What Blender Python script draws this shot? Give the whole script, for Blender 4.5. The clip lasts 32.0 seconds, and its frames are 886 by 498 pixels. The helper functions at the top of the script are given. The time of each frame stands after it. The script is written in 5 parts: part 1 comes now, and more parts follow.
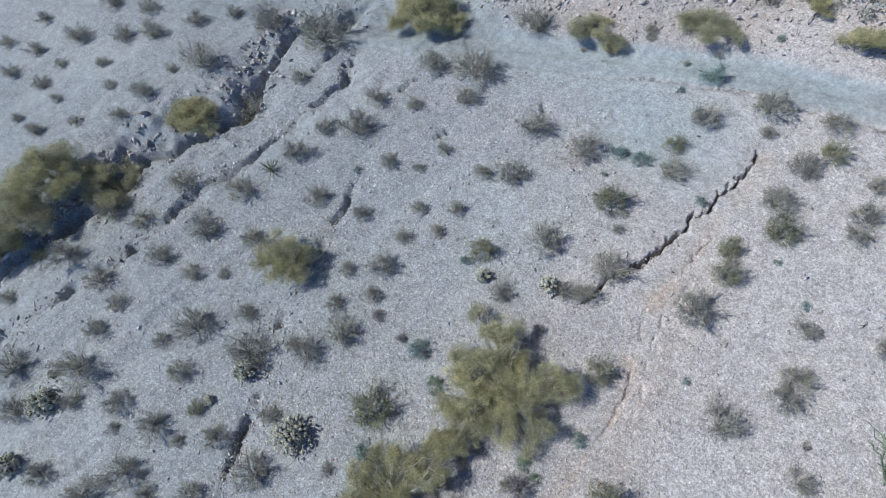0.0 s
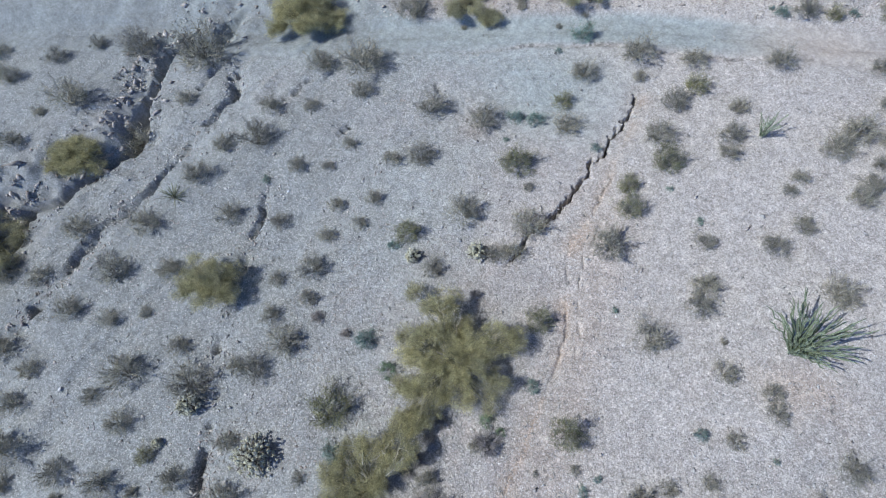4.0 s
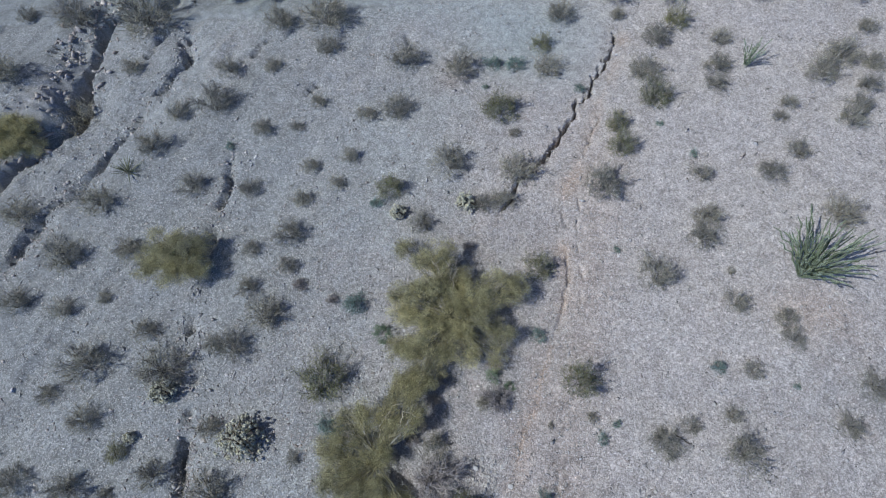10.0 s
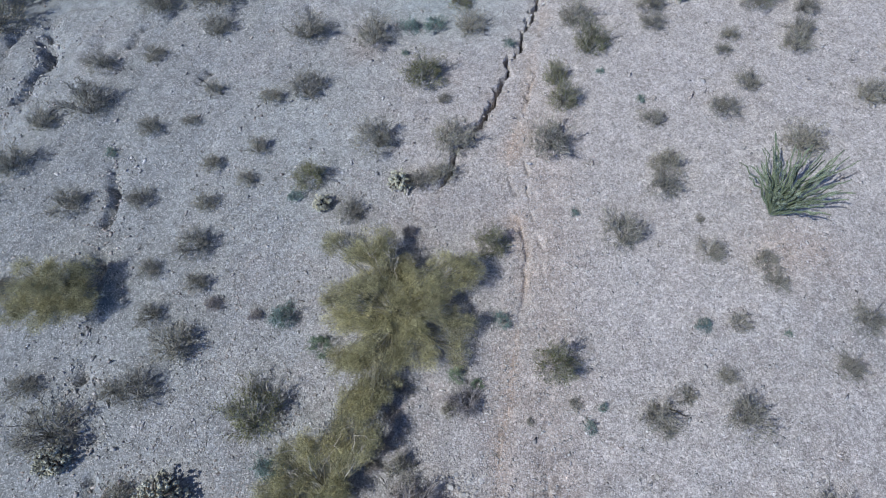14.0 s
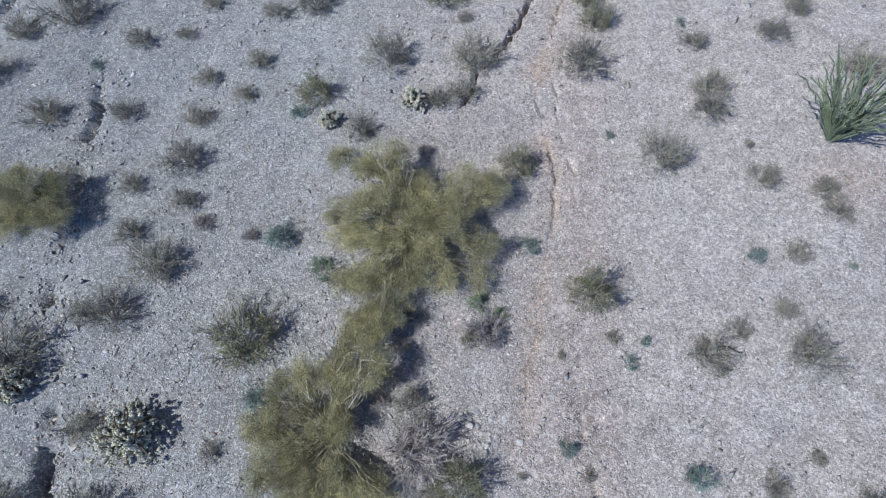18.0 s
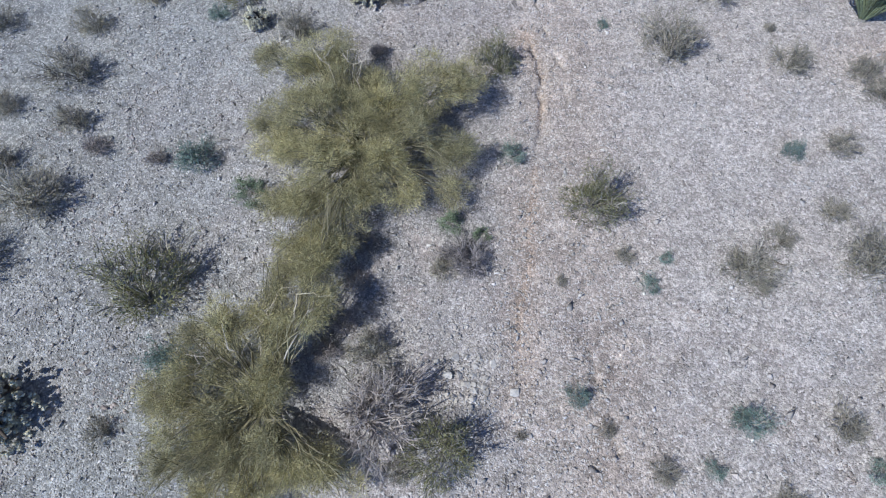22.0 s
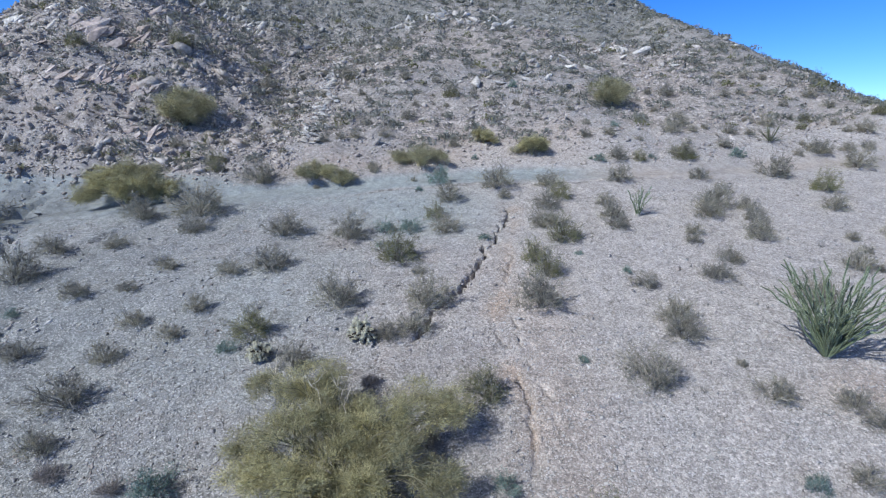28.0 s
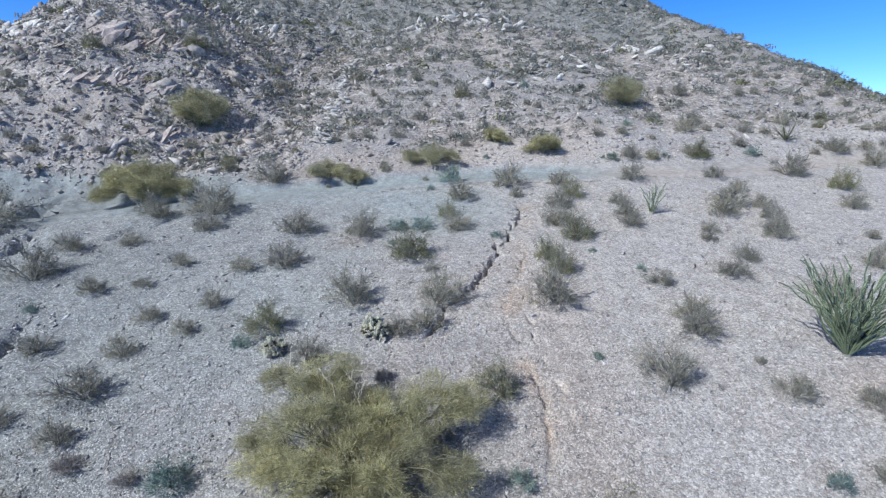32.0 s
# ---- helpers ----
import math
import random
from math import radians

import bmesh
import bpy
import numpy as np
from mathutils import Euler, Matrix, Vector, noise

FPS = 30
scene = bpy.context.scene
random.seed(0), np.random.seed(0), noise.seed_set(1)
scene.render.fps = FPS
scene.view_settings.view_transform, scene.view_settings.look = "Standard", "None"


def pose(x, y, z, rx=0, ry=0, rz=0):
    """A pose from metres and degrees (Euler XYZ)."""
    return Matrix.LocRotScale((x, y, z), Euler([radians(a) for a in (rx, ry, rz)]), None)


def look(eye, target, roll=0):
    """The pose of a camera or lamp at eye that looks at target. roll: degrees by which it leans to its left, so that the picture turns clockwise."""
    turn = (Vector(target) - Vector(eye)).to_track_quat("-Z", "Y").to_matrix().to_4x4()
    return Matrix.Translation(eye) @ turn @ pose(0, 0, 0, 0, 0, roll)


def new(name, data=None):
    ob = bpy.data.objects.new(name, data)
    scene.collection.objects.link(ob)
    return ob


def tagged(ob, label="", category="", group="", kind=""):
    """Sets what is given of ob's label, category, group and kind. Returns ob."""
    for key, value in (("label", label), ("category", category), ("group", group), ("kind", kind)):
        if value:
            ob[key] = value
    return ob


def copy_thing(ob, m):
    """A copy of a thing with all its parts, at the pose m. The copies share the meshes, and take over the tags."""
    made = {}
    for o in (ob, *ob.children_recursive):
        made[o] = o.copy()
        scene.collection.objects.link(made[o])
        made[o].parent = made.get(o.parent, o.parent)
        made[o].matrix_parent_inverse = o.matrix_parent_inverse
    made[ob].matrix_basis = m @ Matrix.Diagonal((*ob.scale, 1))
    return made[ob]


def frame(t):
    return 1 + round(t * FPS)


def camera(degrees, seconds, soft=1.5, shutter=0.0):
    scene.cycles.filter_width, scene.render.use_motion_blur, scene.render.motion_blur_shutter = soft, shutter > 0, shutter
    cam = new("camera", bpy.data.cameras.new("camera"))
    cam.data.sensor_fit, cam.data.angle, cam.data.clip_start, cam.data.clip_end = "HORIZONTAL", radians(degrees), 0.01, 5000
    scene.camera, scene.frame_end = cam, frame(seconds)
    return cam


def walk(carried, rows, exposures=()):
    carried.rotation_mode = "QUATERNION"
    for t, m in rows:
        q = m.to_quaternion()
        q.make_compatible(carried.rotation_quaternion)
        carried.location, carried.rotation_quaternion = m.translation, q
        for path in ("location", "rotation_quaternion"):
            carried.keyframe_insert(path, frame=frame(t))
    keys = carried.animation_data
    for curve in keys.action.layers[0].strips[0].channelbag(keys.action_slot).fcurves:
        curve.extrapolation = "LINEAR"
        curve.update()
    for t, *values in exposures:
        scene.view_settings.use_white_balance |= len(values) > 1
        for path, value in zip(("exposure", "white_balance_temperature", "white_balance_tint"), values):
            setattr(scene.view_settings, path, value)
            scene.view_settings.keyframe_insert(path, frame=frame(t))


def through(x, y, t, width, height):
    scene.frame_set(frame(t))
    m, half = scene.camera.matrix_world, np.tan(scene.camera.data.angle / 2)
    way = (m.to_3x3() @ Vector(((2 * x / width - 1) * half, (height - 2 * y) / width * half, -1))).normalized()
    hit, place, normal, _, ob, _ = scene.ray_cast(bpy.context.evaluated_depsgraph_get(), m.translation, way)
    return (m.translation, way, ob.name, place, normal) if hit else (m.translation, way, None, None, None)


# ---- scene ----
cam = camera(83.6, 32.0, 1.2)
PATH = [
    (0, (0.069, 0.261, 19.461), (-3.274, 5.250, 11.465), 0.02),
    (0.5, (0.102, 0.394, 19.388), (-3.227, 5.420, 11.409), 0.05),
    (1, (0.122, 0.410, 19.326), (-3.202, 5.461, 11.361), -0.02),
    (1.5, (0.129, 0.470, 19.262), (-3.130, 5.572, 11.303), 0.26),
    (2, (0.192, 0.372, 19.250), (-2.982, 5.550, 11.306), 0.37),
    (2.5, (0.400, 0.087, 19.275), (-2.743, 5.252, 11.310), 0.08),
    (3, (0.527, -0.190, 19.303), (-2.591, 5.011, 11.351), 0.22),
    (3.5, (0.607, -0.377, 19.305), (-2.387, 4.886, 11.347), 0.05),
    (4, (0.584, -0.558, 19.296), (-1.501, 5.102, 11.320), -0.89),
    (4.5, (0.504, -0.743, 19.301), (-0.775, 5.118, 11.301), -1.36),
    (6.5, (0.488, -1.459, 19.161), (-0.446, 4.544, 11.218), -1.48),
    (7, (0.549, -1.570, 19.070), (-0.391, 4.432, 11.127), -1.49),
    (7.5, (0.529, -1.617, 18.857), (-0.370, 4.371, 10.899), -1.15),
    (8, (0.472, -1.678, 18.574), (-0.332, 4.310, 10.606), -0.86),
    (8.5, (0.397, -1.762, 18.216), (0.953, 4.179, 10.191), -1.96),
    (9, (0.325, -1.869, 17.914), (1.712, 3.856, 9.832), -3.37),
    (9.5, (0.091, -1.677, 17.485), (0.647, 4.252, 9.452), -2.76),
    (10, (-0.063, -1.439, 17.061), (-1.541, 4.392, 9.073), -0.56),
    (10.5, (-0.051, -1.293, 16.796), (-1.985, 4.357, 8.775), 0.24),
    (11, (0.056, -1.140, 16.398), (-0.413, 4.824, 8.384), -0.82),
    (11.5, (0.170, -0.934, 15.973), (0.135, 5.110, 8.006), -1.38),
    (12, (0.237, -0.734, 15.654), (-0.077, 5.317, 7.698), -1.46),
    (12.5, (0.352, -0.538, 15.386), (-0.062, 5.476, 7.407), -1.36),
    (13, (0.514, -0.381, 15.223), (1.355, 5.491, 7.172), -2.46),
    (13.5, (0.453, -0.360, 15.016), (1.619, 5.459, 6.968), -3.12),
    (14, (0.144, -0.305, 14.604), (-0.420, 5.718, 6.641), -1.31),
    (14.5, (0.047, -0.394, 14.318), (-1.277, 5.472, 6.329), 0.60),
    (15, (0.072, -0.652, 13.936), (-1.127, 5.276, 5.972), 0.74),
    (15.5, (0.045, -0.815, 13.521), (-0.750, 5.227, 5.592), 0.06),
    (17.5, (-0.286, -1.303, 11.956), (-0.817, 4.858, 4.098), 0.23),
    (18, (-0.401, -1.377, 11.574), (-0.936, 4.809, 3.736), 0.43),
    (18.5, (-0.402, -1.360, 11.187), (-1.032, 4.819, 3.350), 0.54),
    (19, (-0.321, -1.357, 10.784), (-1.017, 4.816, 2.947), 0.67),
    (19.5, (-0.156, -1.307, 10.344), (-0.822, 4.874, 2.511), 0.60),
    (20, (-0.028, -1.241, 9.863), (-0.414, 4.970, 2.035), 0.17),
    (20.5, (0.072, -1.207, 9.406), (-0.089, 5.020, 1.583), -0.11),
    (21, (0.066, -1.165, 8.970), (-0.090, 5.062, 1.147), -0.11),
    (21.5, (0.013, -1.135, 8.545), (-0.172, 5.089, 0.721), 0.06),
    (22, (-0.081, -1.106, 8.120), (-0.242, 5.126, 0.301), 0.19),
    (22.5, (-0.101, -1.036, 7.724), (-0.061, 5.196, -0.096), -0.02),
    (23, (-0.188, -0.966, 7.484), (0.012, 5.259, -0.339), -0.27),
    (23.5, (-0.259, -0.961, 7.429), (-0.070, 5.281, -0.381), -0.18),
    (24, (-0.284, -0.956, 7.417), (-0.215, 5.279, -0.402), 0.10),
    (24.5, (-0.264, -0.971, 7.410), (-0.245, 5.260, -0.411), 0.26),
    (25.1, (-0.193, -1.006, 7.444), (-0.174, 5.226, -0.377), 0.59),
    (25.6, (-0.135, -1.034, 7.473), (-0.124, 5.719, 0.098), 0.87),
    (26.5, (-0.029, -1.086, 7.524), (-0.051, 7.259, 2.014), 1.36),
    (27, (0.009, -1.138, 7.506), (-0.048, 7.833, 3.088), 1.21),
    (27.5, (0.111, -1.221, 7.521), (-0.066, 8.228, 4.252), 0.74),
    (28, (0.180, -1.243, 7.535), (-0.108, 8.532, 5.445), 0.49),
    (28.5, (0.156, -1.206, 7.599), (-0.133, 8.750, 6.705), 0.58),
    (29, (0.143, -1.193, 7.556), (-0.151, 8.800, 7.316), 0.58),
    (29.5, (0.116, -1.180, 7.537), (-0.213, 8.812, 7.337), 0.57),
    (30, (0.090, -1.194, 7.509), (-0.334, 8.795, 7.303), 0.53),
    (30.5, (0.079, -1.187, 7.442), (-0.384, 8.797, 7.116), 0.51),
    (31, (0.083, -1.168, 7.368), (-0.390, 8.778, 6.443), 0.51),
    (31.5, (0.081, -1.180, 7.305), (-0.390, 8.671, 5.655), 0.41),
    (32, (0.081, -1.261, 7.325), (-0.402, 8.518, 5.293), 0.30),
]
walk(cam, [(t, look(eye, target, roll)) for t, eye, target, roll in PATH],
     [(0, 0.04, 6230, 1.5), (4, 0.02, 6250, 2), (6.5, -0.09, 6240, 2.5), (8.2, -0.14, 6230, 3), (9, -0.24, 6220, 3), (10, -0.32, 6220, 3), (11, -0.18, 6220, 3), (13, -0.22, 6200, 4), (15, -0.18, 6220, 5), (19, -0.09, 6280, 5), (24, -0.07, 6350, 5), (27, -0.10, 6230, 4), (28, -0.16, 6230, 4), (29, -0.12, 6280, 3), (30, -0.06, 6300, 2), (32, 0.0, 6300, 2)])

# ---- sky and sun ----
SUN_FROM = Vector((-0.755, -0.656, 0.86)).normalized()
world = bpy.data.worlds.new("desert_sky")
scene.world = world
world.use_nodes = True
wn = world.node_tree.nodes
wl = world.node_tree.links
sky = wn.new("ShaderNodeTexSky")
sky.sky_type = "NISHITA"
sky.sun_disc = False
sky.sun_elevation = math.asin(SUN_FROM.z)
sky.sun_rotation = math.atan2(SUN_FROM.x, SUN_FROM.y)
sky.altitude = 2500
sky.air_density, sky.dust_density, sky.ozone_density = 0.9, 0.2, 4.0
# deep blue above the horizon, darker and plainer overhead
deep, crown_sky = wn.new("ShaderNodeHueSaturation"), wn.new("ShaderNodeHueSaturation")
for shade, hue, sat, val in ((deep, 0.515, 1.29, 1.48), (crown_sky, 0.51, 0.40, 0.52)):
    shade.inputs["Hue"].default_value = hue
    shade.inputs["Saturation"].default_value = sat
    shade.inputs["Value"].default_value = val
    wl.new(sky.outputs[0], shade.inputs["Color"])
aim, axes, climb, blend = wn.new("ShaderNodeTexCoord"), wn.new("ShaderNodeSeparateXYZ"), wn.new("ShaderNodeMapRange"), wn.new("ShaderNodeMix")
climb.interpolation_type = "SMOOTHSTEP"
climb.inputs[1].default_value, climb.inputs[2].default_value = 0.40, 0.72
blend.data_type = "RGBA"
wl.new(aim.outputs["Generated"], axes.inputs[0])
wl.new(axes.outputs[2], climb.inputs[0])
wl.new(climb.outputs[0], blend.inputs[0])
wl.new(deep.outputs[0], blend.inputs[6])
wl.new(crown_sky.outputs[0], blend.inputs[7])
wl.new(blend.outputs[2], wn["Background"].inputs[0])
wn["Background"].inputs[1].default_value = 0.15
sun = new("sun", bpy.data.lights.new("sun", "SUN"))
sun.data.energy, sun.data.angle, sun.data.color = 4.55, radians(0.55), (1.0, 0.975, 0.97)
sun.matrix_world = look(SUN_FROM * 60, (0, 0, 0))


# ---- materials ----
def material(name, rough=0.9):
    m = bpy.data.materials.new(name)
    m.use_nodes = True
    b = m.node_tree.nodes["Principled BSDF"]
    b.inputs["Roughness"].default_value = rough
    b.inputs["Specular IOR Level"].default_value = 0.25
    return m, m.node_tree.nodes, m.node_tree.links, b


def mix(nodes, links, kind, fac, a, b):
    n = nodes.new("ShaderNodeMix")
    n.data_type, n.blend_type = "RGBA", kind
    for i, v in ((0, fac), (6, a), (7, b)):
        if isinstance(v, (int, float)):
            n.inputs[i].default_value = v
        elif isinstance(v, tuple):
            n.inputs[i].default_value = (*v, 1)
        else:
            links.new(v, n.inputs[i])
    return n.outputs[2]


def remap(nodes, links, v, a, b, c, d):
    n = nodes.new("ShaderNodeMapRange")
    n.inputs[1].default_value, n.inputs[2].default_value = a, b
    n.inputs[3].default_value, n.inputs[4].default_value = c, d
    links.new(v, n.inputs[0])
    return n.outputs[0]


def tex(nodes, links, kind, coord, scale, detail=3.0):
    n = nodes.new("ShaderNodeTexNoise" if kind == "noise" else "ShaderNodeTexVoronoi")
    n.inputs["Scale"].default_value = scale
    if kind == "noise":
        n.inputs["Detail"].default_value = detail
        n.inputs["Roughness"].default_value = 0.62
    links.new(coord, n.inputs["Vector"])
    return n


def ground_material():
    m, nd, ln, b = material("gravel_ground", 0.95)
    pos = nd.new("ShaderNodeNewGeometry").outputs["Position"]
    soil = nd.new("ShaderNodeVertexColor")
    soil.layer_name = "soil"
    split = nd.new("ShaderNodeSeparateColor")
    ln.new(soil.outputs[0], split.inputs[0])
    broad = tex(nd, ln, "noise", pos, 0.35, 4)
    fine = tex(nd, ln, "noise", pos, 7.0, 5)
    patch = tex(nd, ln, "noise", pos, 2.3, 4)
    grit = tex(nd, ln, "noise", pos, 60.0, 3)
    pebble = tex(nd, ln, "voronoi", pos, 34.0)
    small = tex(nd, ln, "voronoi", pos, 80.0)
    wear_tone = nd.new("ShaderNodeVertexColor")
    wear_tone.layer_name = "wear_tone"
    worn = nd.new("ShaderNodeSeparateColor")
    ln.new(wear_tone.outputs[0], worn.inputs[0])
    col = mix(nd, ln, "MIX", remap(nd, ln, broad.outputs[0], 0.35, 0.65, 0, 1), (0.268, 0.268, 0.278), (0.365, 0.345, 0.338))
    dusty = tex(nd, ln, "noise", pos, 1.3, 5)
    col = mix(nd, ln, "MIX", remap(nd, ln, dusty.outputs[0], 0.48, 0.66, 0, 0.7), col, (0.395, 0.345, 0.330))
    col = mix(nd, ln, "MIX", remap(nd, ln, soil.outputs[1], 0, 1, 0, 0.9), col, (0.455, 0.428, 0.415))
    col = mix(nd, ln, "MIX", split.outputs[0], col, (0.440, 0.352, 0.290))
    col = mix(nd, ln, "MIX", split.outputs[1], col, (0.328, 0.358, 0.364))
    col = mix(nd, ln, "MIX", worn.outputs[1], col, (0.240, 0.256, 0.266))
    col = mix(nd, ln, "MIX", split.outputs[2], col, (0.355, 0.322, 0.304))
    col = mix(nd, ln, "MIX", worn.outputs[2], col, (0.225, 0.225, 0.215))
    col = mix(nd, ln, "MULTIPLY", 1.0, col, mix(nd, ln, "MIX", remap(nd, ln, fine.outputs[0], 0.3, 0.7, 0, 1), (0.77, 0.765, 0.76), (1.19, 1.19, 1.19)))
    lump = tex(nd, ln, "voronoi", pos, 15.0)
    tone0 = nd.new("ShaderNodeSeparateColor")
    ln.new(lump.outputs["Color"], tone0.inputs[0])
    even = remap(nd, ln, worn.outputs[0], 0.0, 1.0, 1.0, 0.25)
    col = mix(nd, ln, "MULTIPLY", even, col, mix(nd, ln, "MIX", tone0.outputs[0], (0.80, 0.796, 0.794), (1.20, 1.20, 1.20)))
    clump = tex(nd, ln, "noise", pos, 16.0, 4)
    col = mix(nd, ln, "MULTIPLY", even, col, mix(nd, ln, "MIX", remap(nd, ln, clump.outputs[0], 0.34, 0.66, 0, 1), (0.74, 0.735, 0.735), (1.20, 1.20, 1.20)))
    col = mix(nd, ln, "MULTIPLY", 1.0, col, mix(nd, ln, "MIX", remap(nd, ln, patch.outputs[0], 0.3, 0.7, 0, 1), (0.80, 0.79, 0.785), (1.16, 1.16, 1.16)))
    # scree of the mountain: broken tones at three sizes
    hill = remap(nd, ln, split.outputs[2], 0.1, 0.5, 0, 1)
    stony = mix(nd, ln, "MIX", remap(nd, ln, tex(nd, ln, "noise", pos, 0.9, 7).outputs[0], 0.32, 0.68, 0, 1), (0.72, 0.72, 0.72), (1.24, 1.235, 1.23))
    for size, low, high in ((2.6, 0.80, 1.18), (6.5, 0.62, 1.38)):
        scree = nd.new("ShaderNodeSeparateColor")
        ln.new(tex(nd, ln, "voronoi", pos, size).outputs["Color"], scree.inputs[0])
        stony = mix(nd, ln, "MULTIPLY", 1.0, stony, mix(nd, ln, "MIX", scree.outputs[0], (low, low, low), (high, high, high)))
    col = mix(nd, ln, "MULTIPLY", hill, col, stony)
    tone = nd.new("ShaderNodeSeparateColor")
    ln.new(pebble.outputs["Color"], tone.inputs[0])
    chips = mix(nd, ln, "MIX", tone.outputs[0], (0.70, 0.69, 0.69), (1.30, 1.29, 1.28))
    bare = remap(nd, ln, worn.outputs[0], 0.0, 1.0, 0.90, 0.10)
    col = mix(nd, ln, "MULTIPLY", bare, col, chips)
    fleck = remap(nd, ln, tone.outputs[1], 0.86, 0.90, 0, 0.62)
    fleck = mix(nd, ln, "MULTIPLY", 1.0, fleck, bare)
    col = mix(nd, ln, "MIX", fleck, col, (0.70, 0.685, 0.68))
    pit = remap(nd, ln, tone.outputs[2], 0.88, 0.92, 0, 0.5)
    pit = mix(nd, ln, "MULTIPLY", 1.0, pit, bare)
    col = mix(nd, ln, "MIX", pit, col, (0.14, 0.14, 0.145))
    tone2 = nd.new("ShaderNodeSeparateColor")
    ln.new(small.outputs["Color"], tone2.inputs[0])
    col = mix(nd, ln, "MULTIPLY", remap(nd, ln, worn.outputs[0], 0.0, 1.0, 0.42, 0.12), col, mix(nd, ln, "MIX", tone2.outputs[1], (0.66, 0.65, 0.64), (1.36, 1.35, 1.34)))
    ln.new(col, b.inputs["Base Color"])
    bump = nd.new("ShaderNodeBump")
    bump.inputs["Strength"].default_value, bump.inputs["Distance"].default_value = 0.6, 0.02
    add = nd.new("ShaderNodeMath")
    add.operation = "MULTIPLY_ADD"
    ln.new(pebble.outputs["Distance"], add.inputs[0])
    add.inputs[1].default_value = -1.2
    ln.new(grit.outputs[0], add.inputs[2])
    ln.new(add.outputs[0], bump.inputs["Height"])
    ln.new(bump.outputs[0], b.inputs["Normal"])
    return m


def stone_material(name, dark, light, tint=(0.40, 0.30, 0.26)):
    m, nd, ln, b = material(name, 0.85)
    geo = nd.new("ShaderNodeNewGeometry")
    info = nd.new("ShaderNodeObjectInfo")
    both = nd.new("ShaderNodeMath")
    both.operation = "ADD"
    ln.new(geo.outputs["Random Per Island"], both.inputs[0])
    ln.new(info.outputs["Random"], both.inputs[1])
    frac = nd.new("ShaderNodeMath")
    frac.operation = "FRACT"
    ln.new(both.outputs[0], frac.inputs[0])
    n1 = tex(nd, ln, "noise", geo.outputs["Position"], 5.0, 5)
    n2 = tex(nd, ln, "noise", geo.outputs["Position"], 0.8, 3)
    ramp3 = nd.new("ShaderNodeValToRGB")
    ramp3.color_ramp.elements[0].color, ramp3.color_ramp.elements[1].color = (*dark, 1), (*light, 1)
    for place, k in ((0.18, 0.30), (0.72, 0.52), (0.86, 0.78)):
        e = ramp3.color_ramp.elements.new(place)
        e.color = (*[a + (b2 - a) * k for a, b2 in zip(dark, light)], 1)
    ln.new(frac.outputs[0], ramp3.inputs[0])
    col = mix(nd, ln, "MIX", remap(nd, ln, n2.outputs[0], 0.45, 0.7, 0, 0.6), ramp3.outputs[0], tint)
    col = mix(nd, ln, "MULTIPLY", 1.0, col, mix(nd, ln, "MIX", remap(nd, ln, n1.outputs[0], 0.3, 0.7, 0, 1), (0.55, 0.54, 0.53), (1.25, 1.25, 1.25)))
    ln.new(col, b.inputs["Base Color"])
    bump = nd.new("ShaderNodeBump")
    bump.inputs["Strength"].default_value, bump.inputs["Distance"].default_value = 0.6, 0.05
    ln.new(n1.outputs[0], bump.inputs["Height"])
    ln.new(bump.outputs[0], b.inputs["Normal"])
    return m


def plant_material(name, a, c, rough=0.75, through=0.0, patchy=(3.0, 0.75, 1.2)):
    m, nd, ln, b = material(name, rough)
    geo = nd.new("ShaderNodeNewGeometry")
    info = nd.new("ShaderNodeObjectInfo")
    col = mix(nd, ln, "MIX", geo.outputs["Random Per Island"], a, c)
    grey = mix(nd, ln, "MIX", info.outputs["Random"], (0.80, 0.80, 0.82), (1.18, 1.15, 1.08))
    col = mix(nd, ln, "MULTIPLY", 1.0, col, grey)
    size, low, high = patchy
    n1 = tex(nd, ln, "noise", geo.outputs["Position"], size, 3)
    col = mix(nd, ln, "MULTIPLY", 1.0, col, mix(nd, ln, "MIX", remap(nd, ln, n1.outputs[0], 0.35, 0.65, 0, 1), (low, low, low), (high, high, high)))
    ln.new(col, b.inputs["Base Color"])
    if through:
        leaf = nd.new("ShaderNodeBsdfTranslucent")
        ln.new(col, leaf.inputs[0])
        blend = nd.new("ShaderNodeMixShader")
        blend.inputs[0].default_value = through
        ln.new(b.outputs[0], blend.inputs[1])
        ln.new(leaf.outputs[0], blend.inputs[2])
        ln.new(blend.outputs[0], nd["Material Output"].inputs[0])
    return m


GROUND = ground_material()
GRAVEL = stone_material("loose_gravel", (0.22, 0.218, 0.22), (0.68, 0.66, 0.65), (0.42, 0.33, 0.29))
ROCK = stone_material("weathered_rock", (0.25, 0.227, 0.214), (0.62, 0.575, 0.550), (0.44, 0.365, 0.335))
SLAB_ROCK = stone_material("reddish_slab_rock", (0.36, 0.298, 0.275), (0.64, 0.565, 0.525), (0.50, 0.385, 0.345))
SCREE = stone_material("dark_scree", (0.18, 0.18, 0.172), (0.54, 0.53, 0.51), (0.32, 0.30, 0.28))
CREST_ROCK = stone_material("pale_crest_rock", (0.46, 0.435, 0.415), (0.78, 0.745, 0.71), (0.60, 0.52, 0.48))
PALE_ROCK = stone_material("pale_quartz_rock", (0.40, 0.385, 0.375), (0.60, 0.58, 0.56), (0.52, 0.46, 0.40))
TWIG = plant_material("grey_brown_twig", (0.185, 0.172, 0.155), (0.400, 0.380, 0.345))
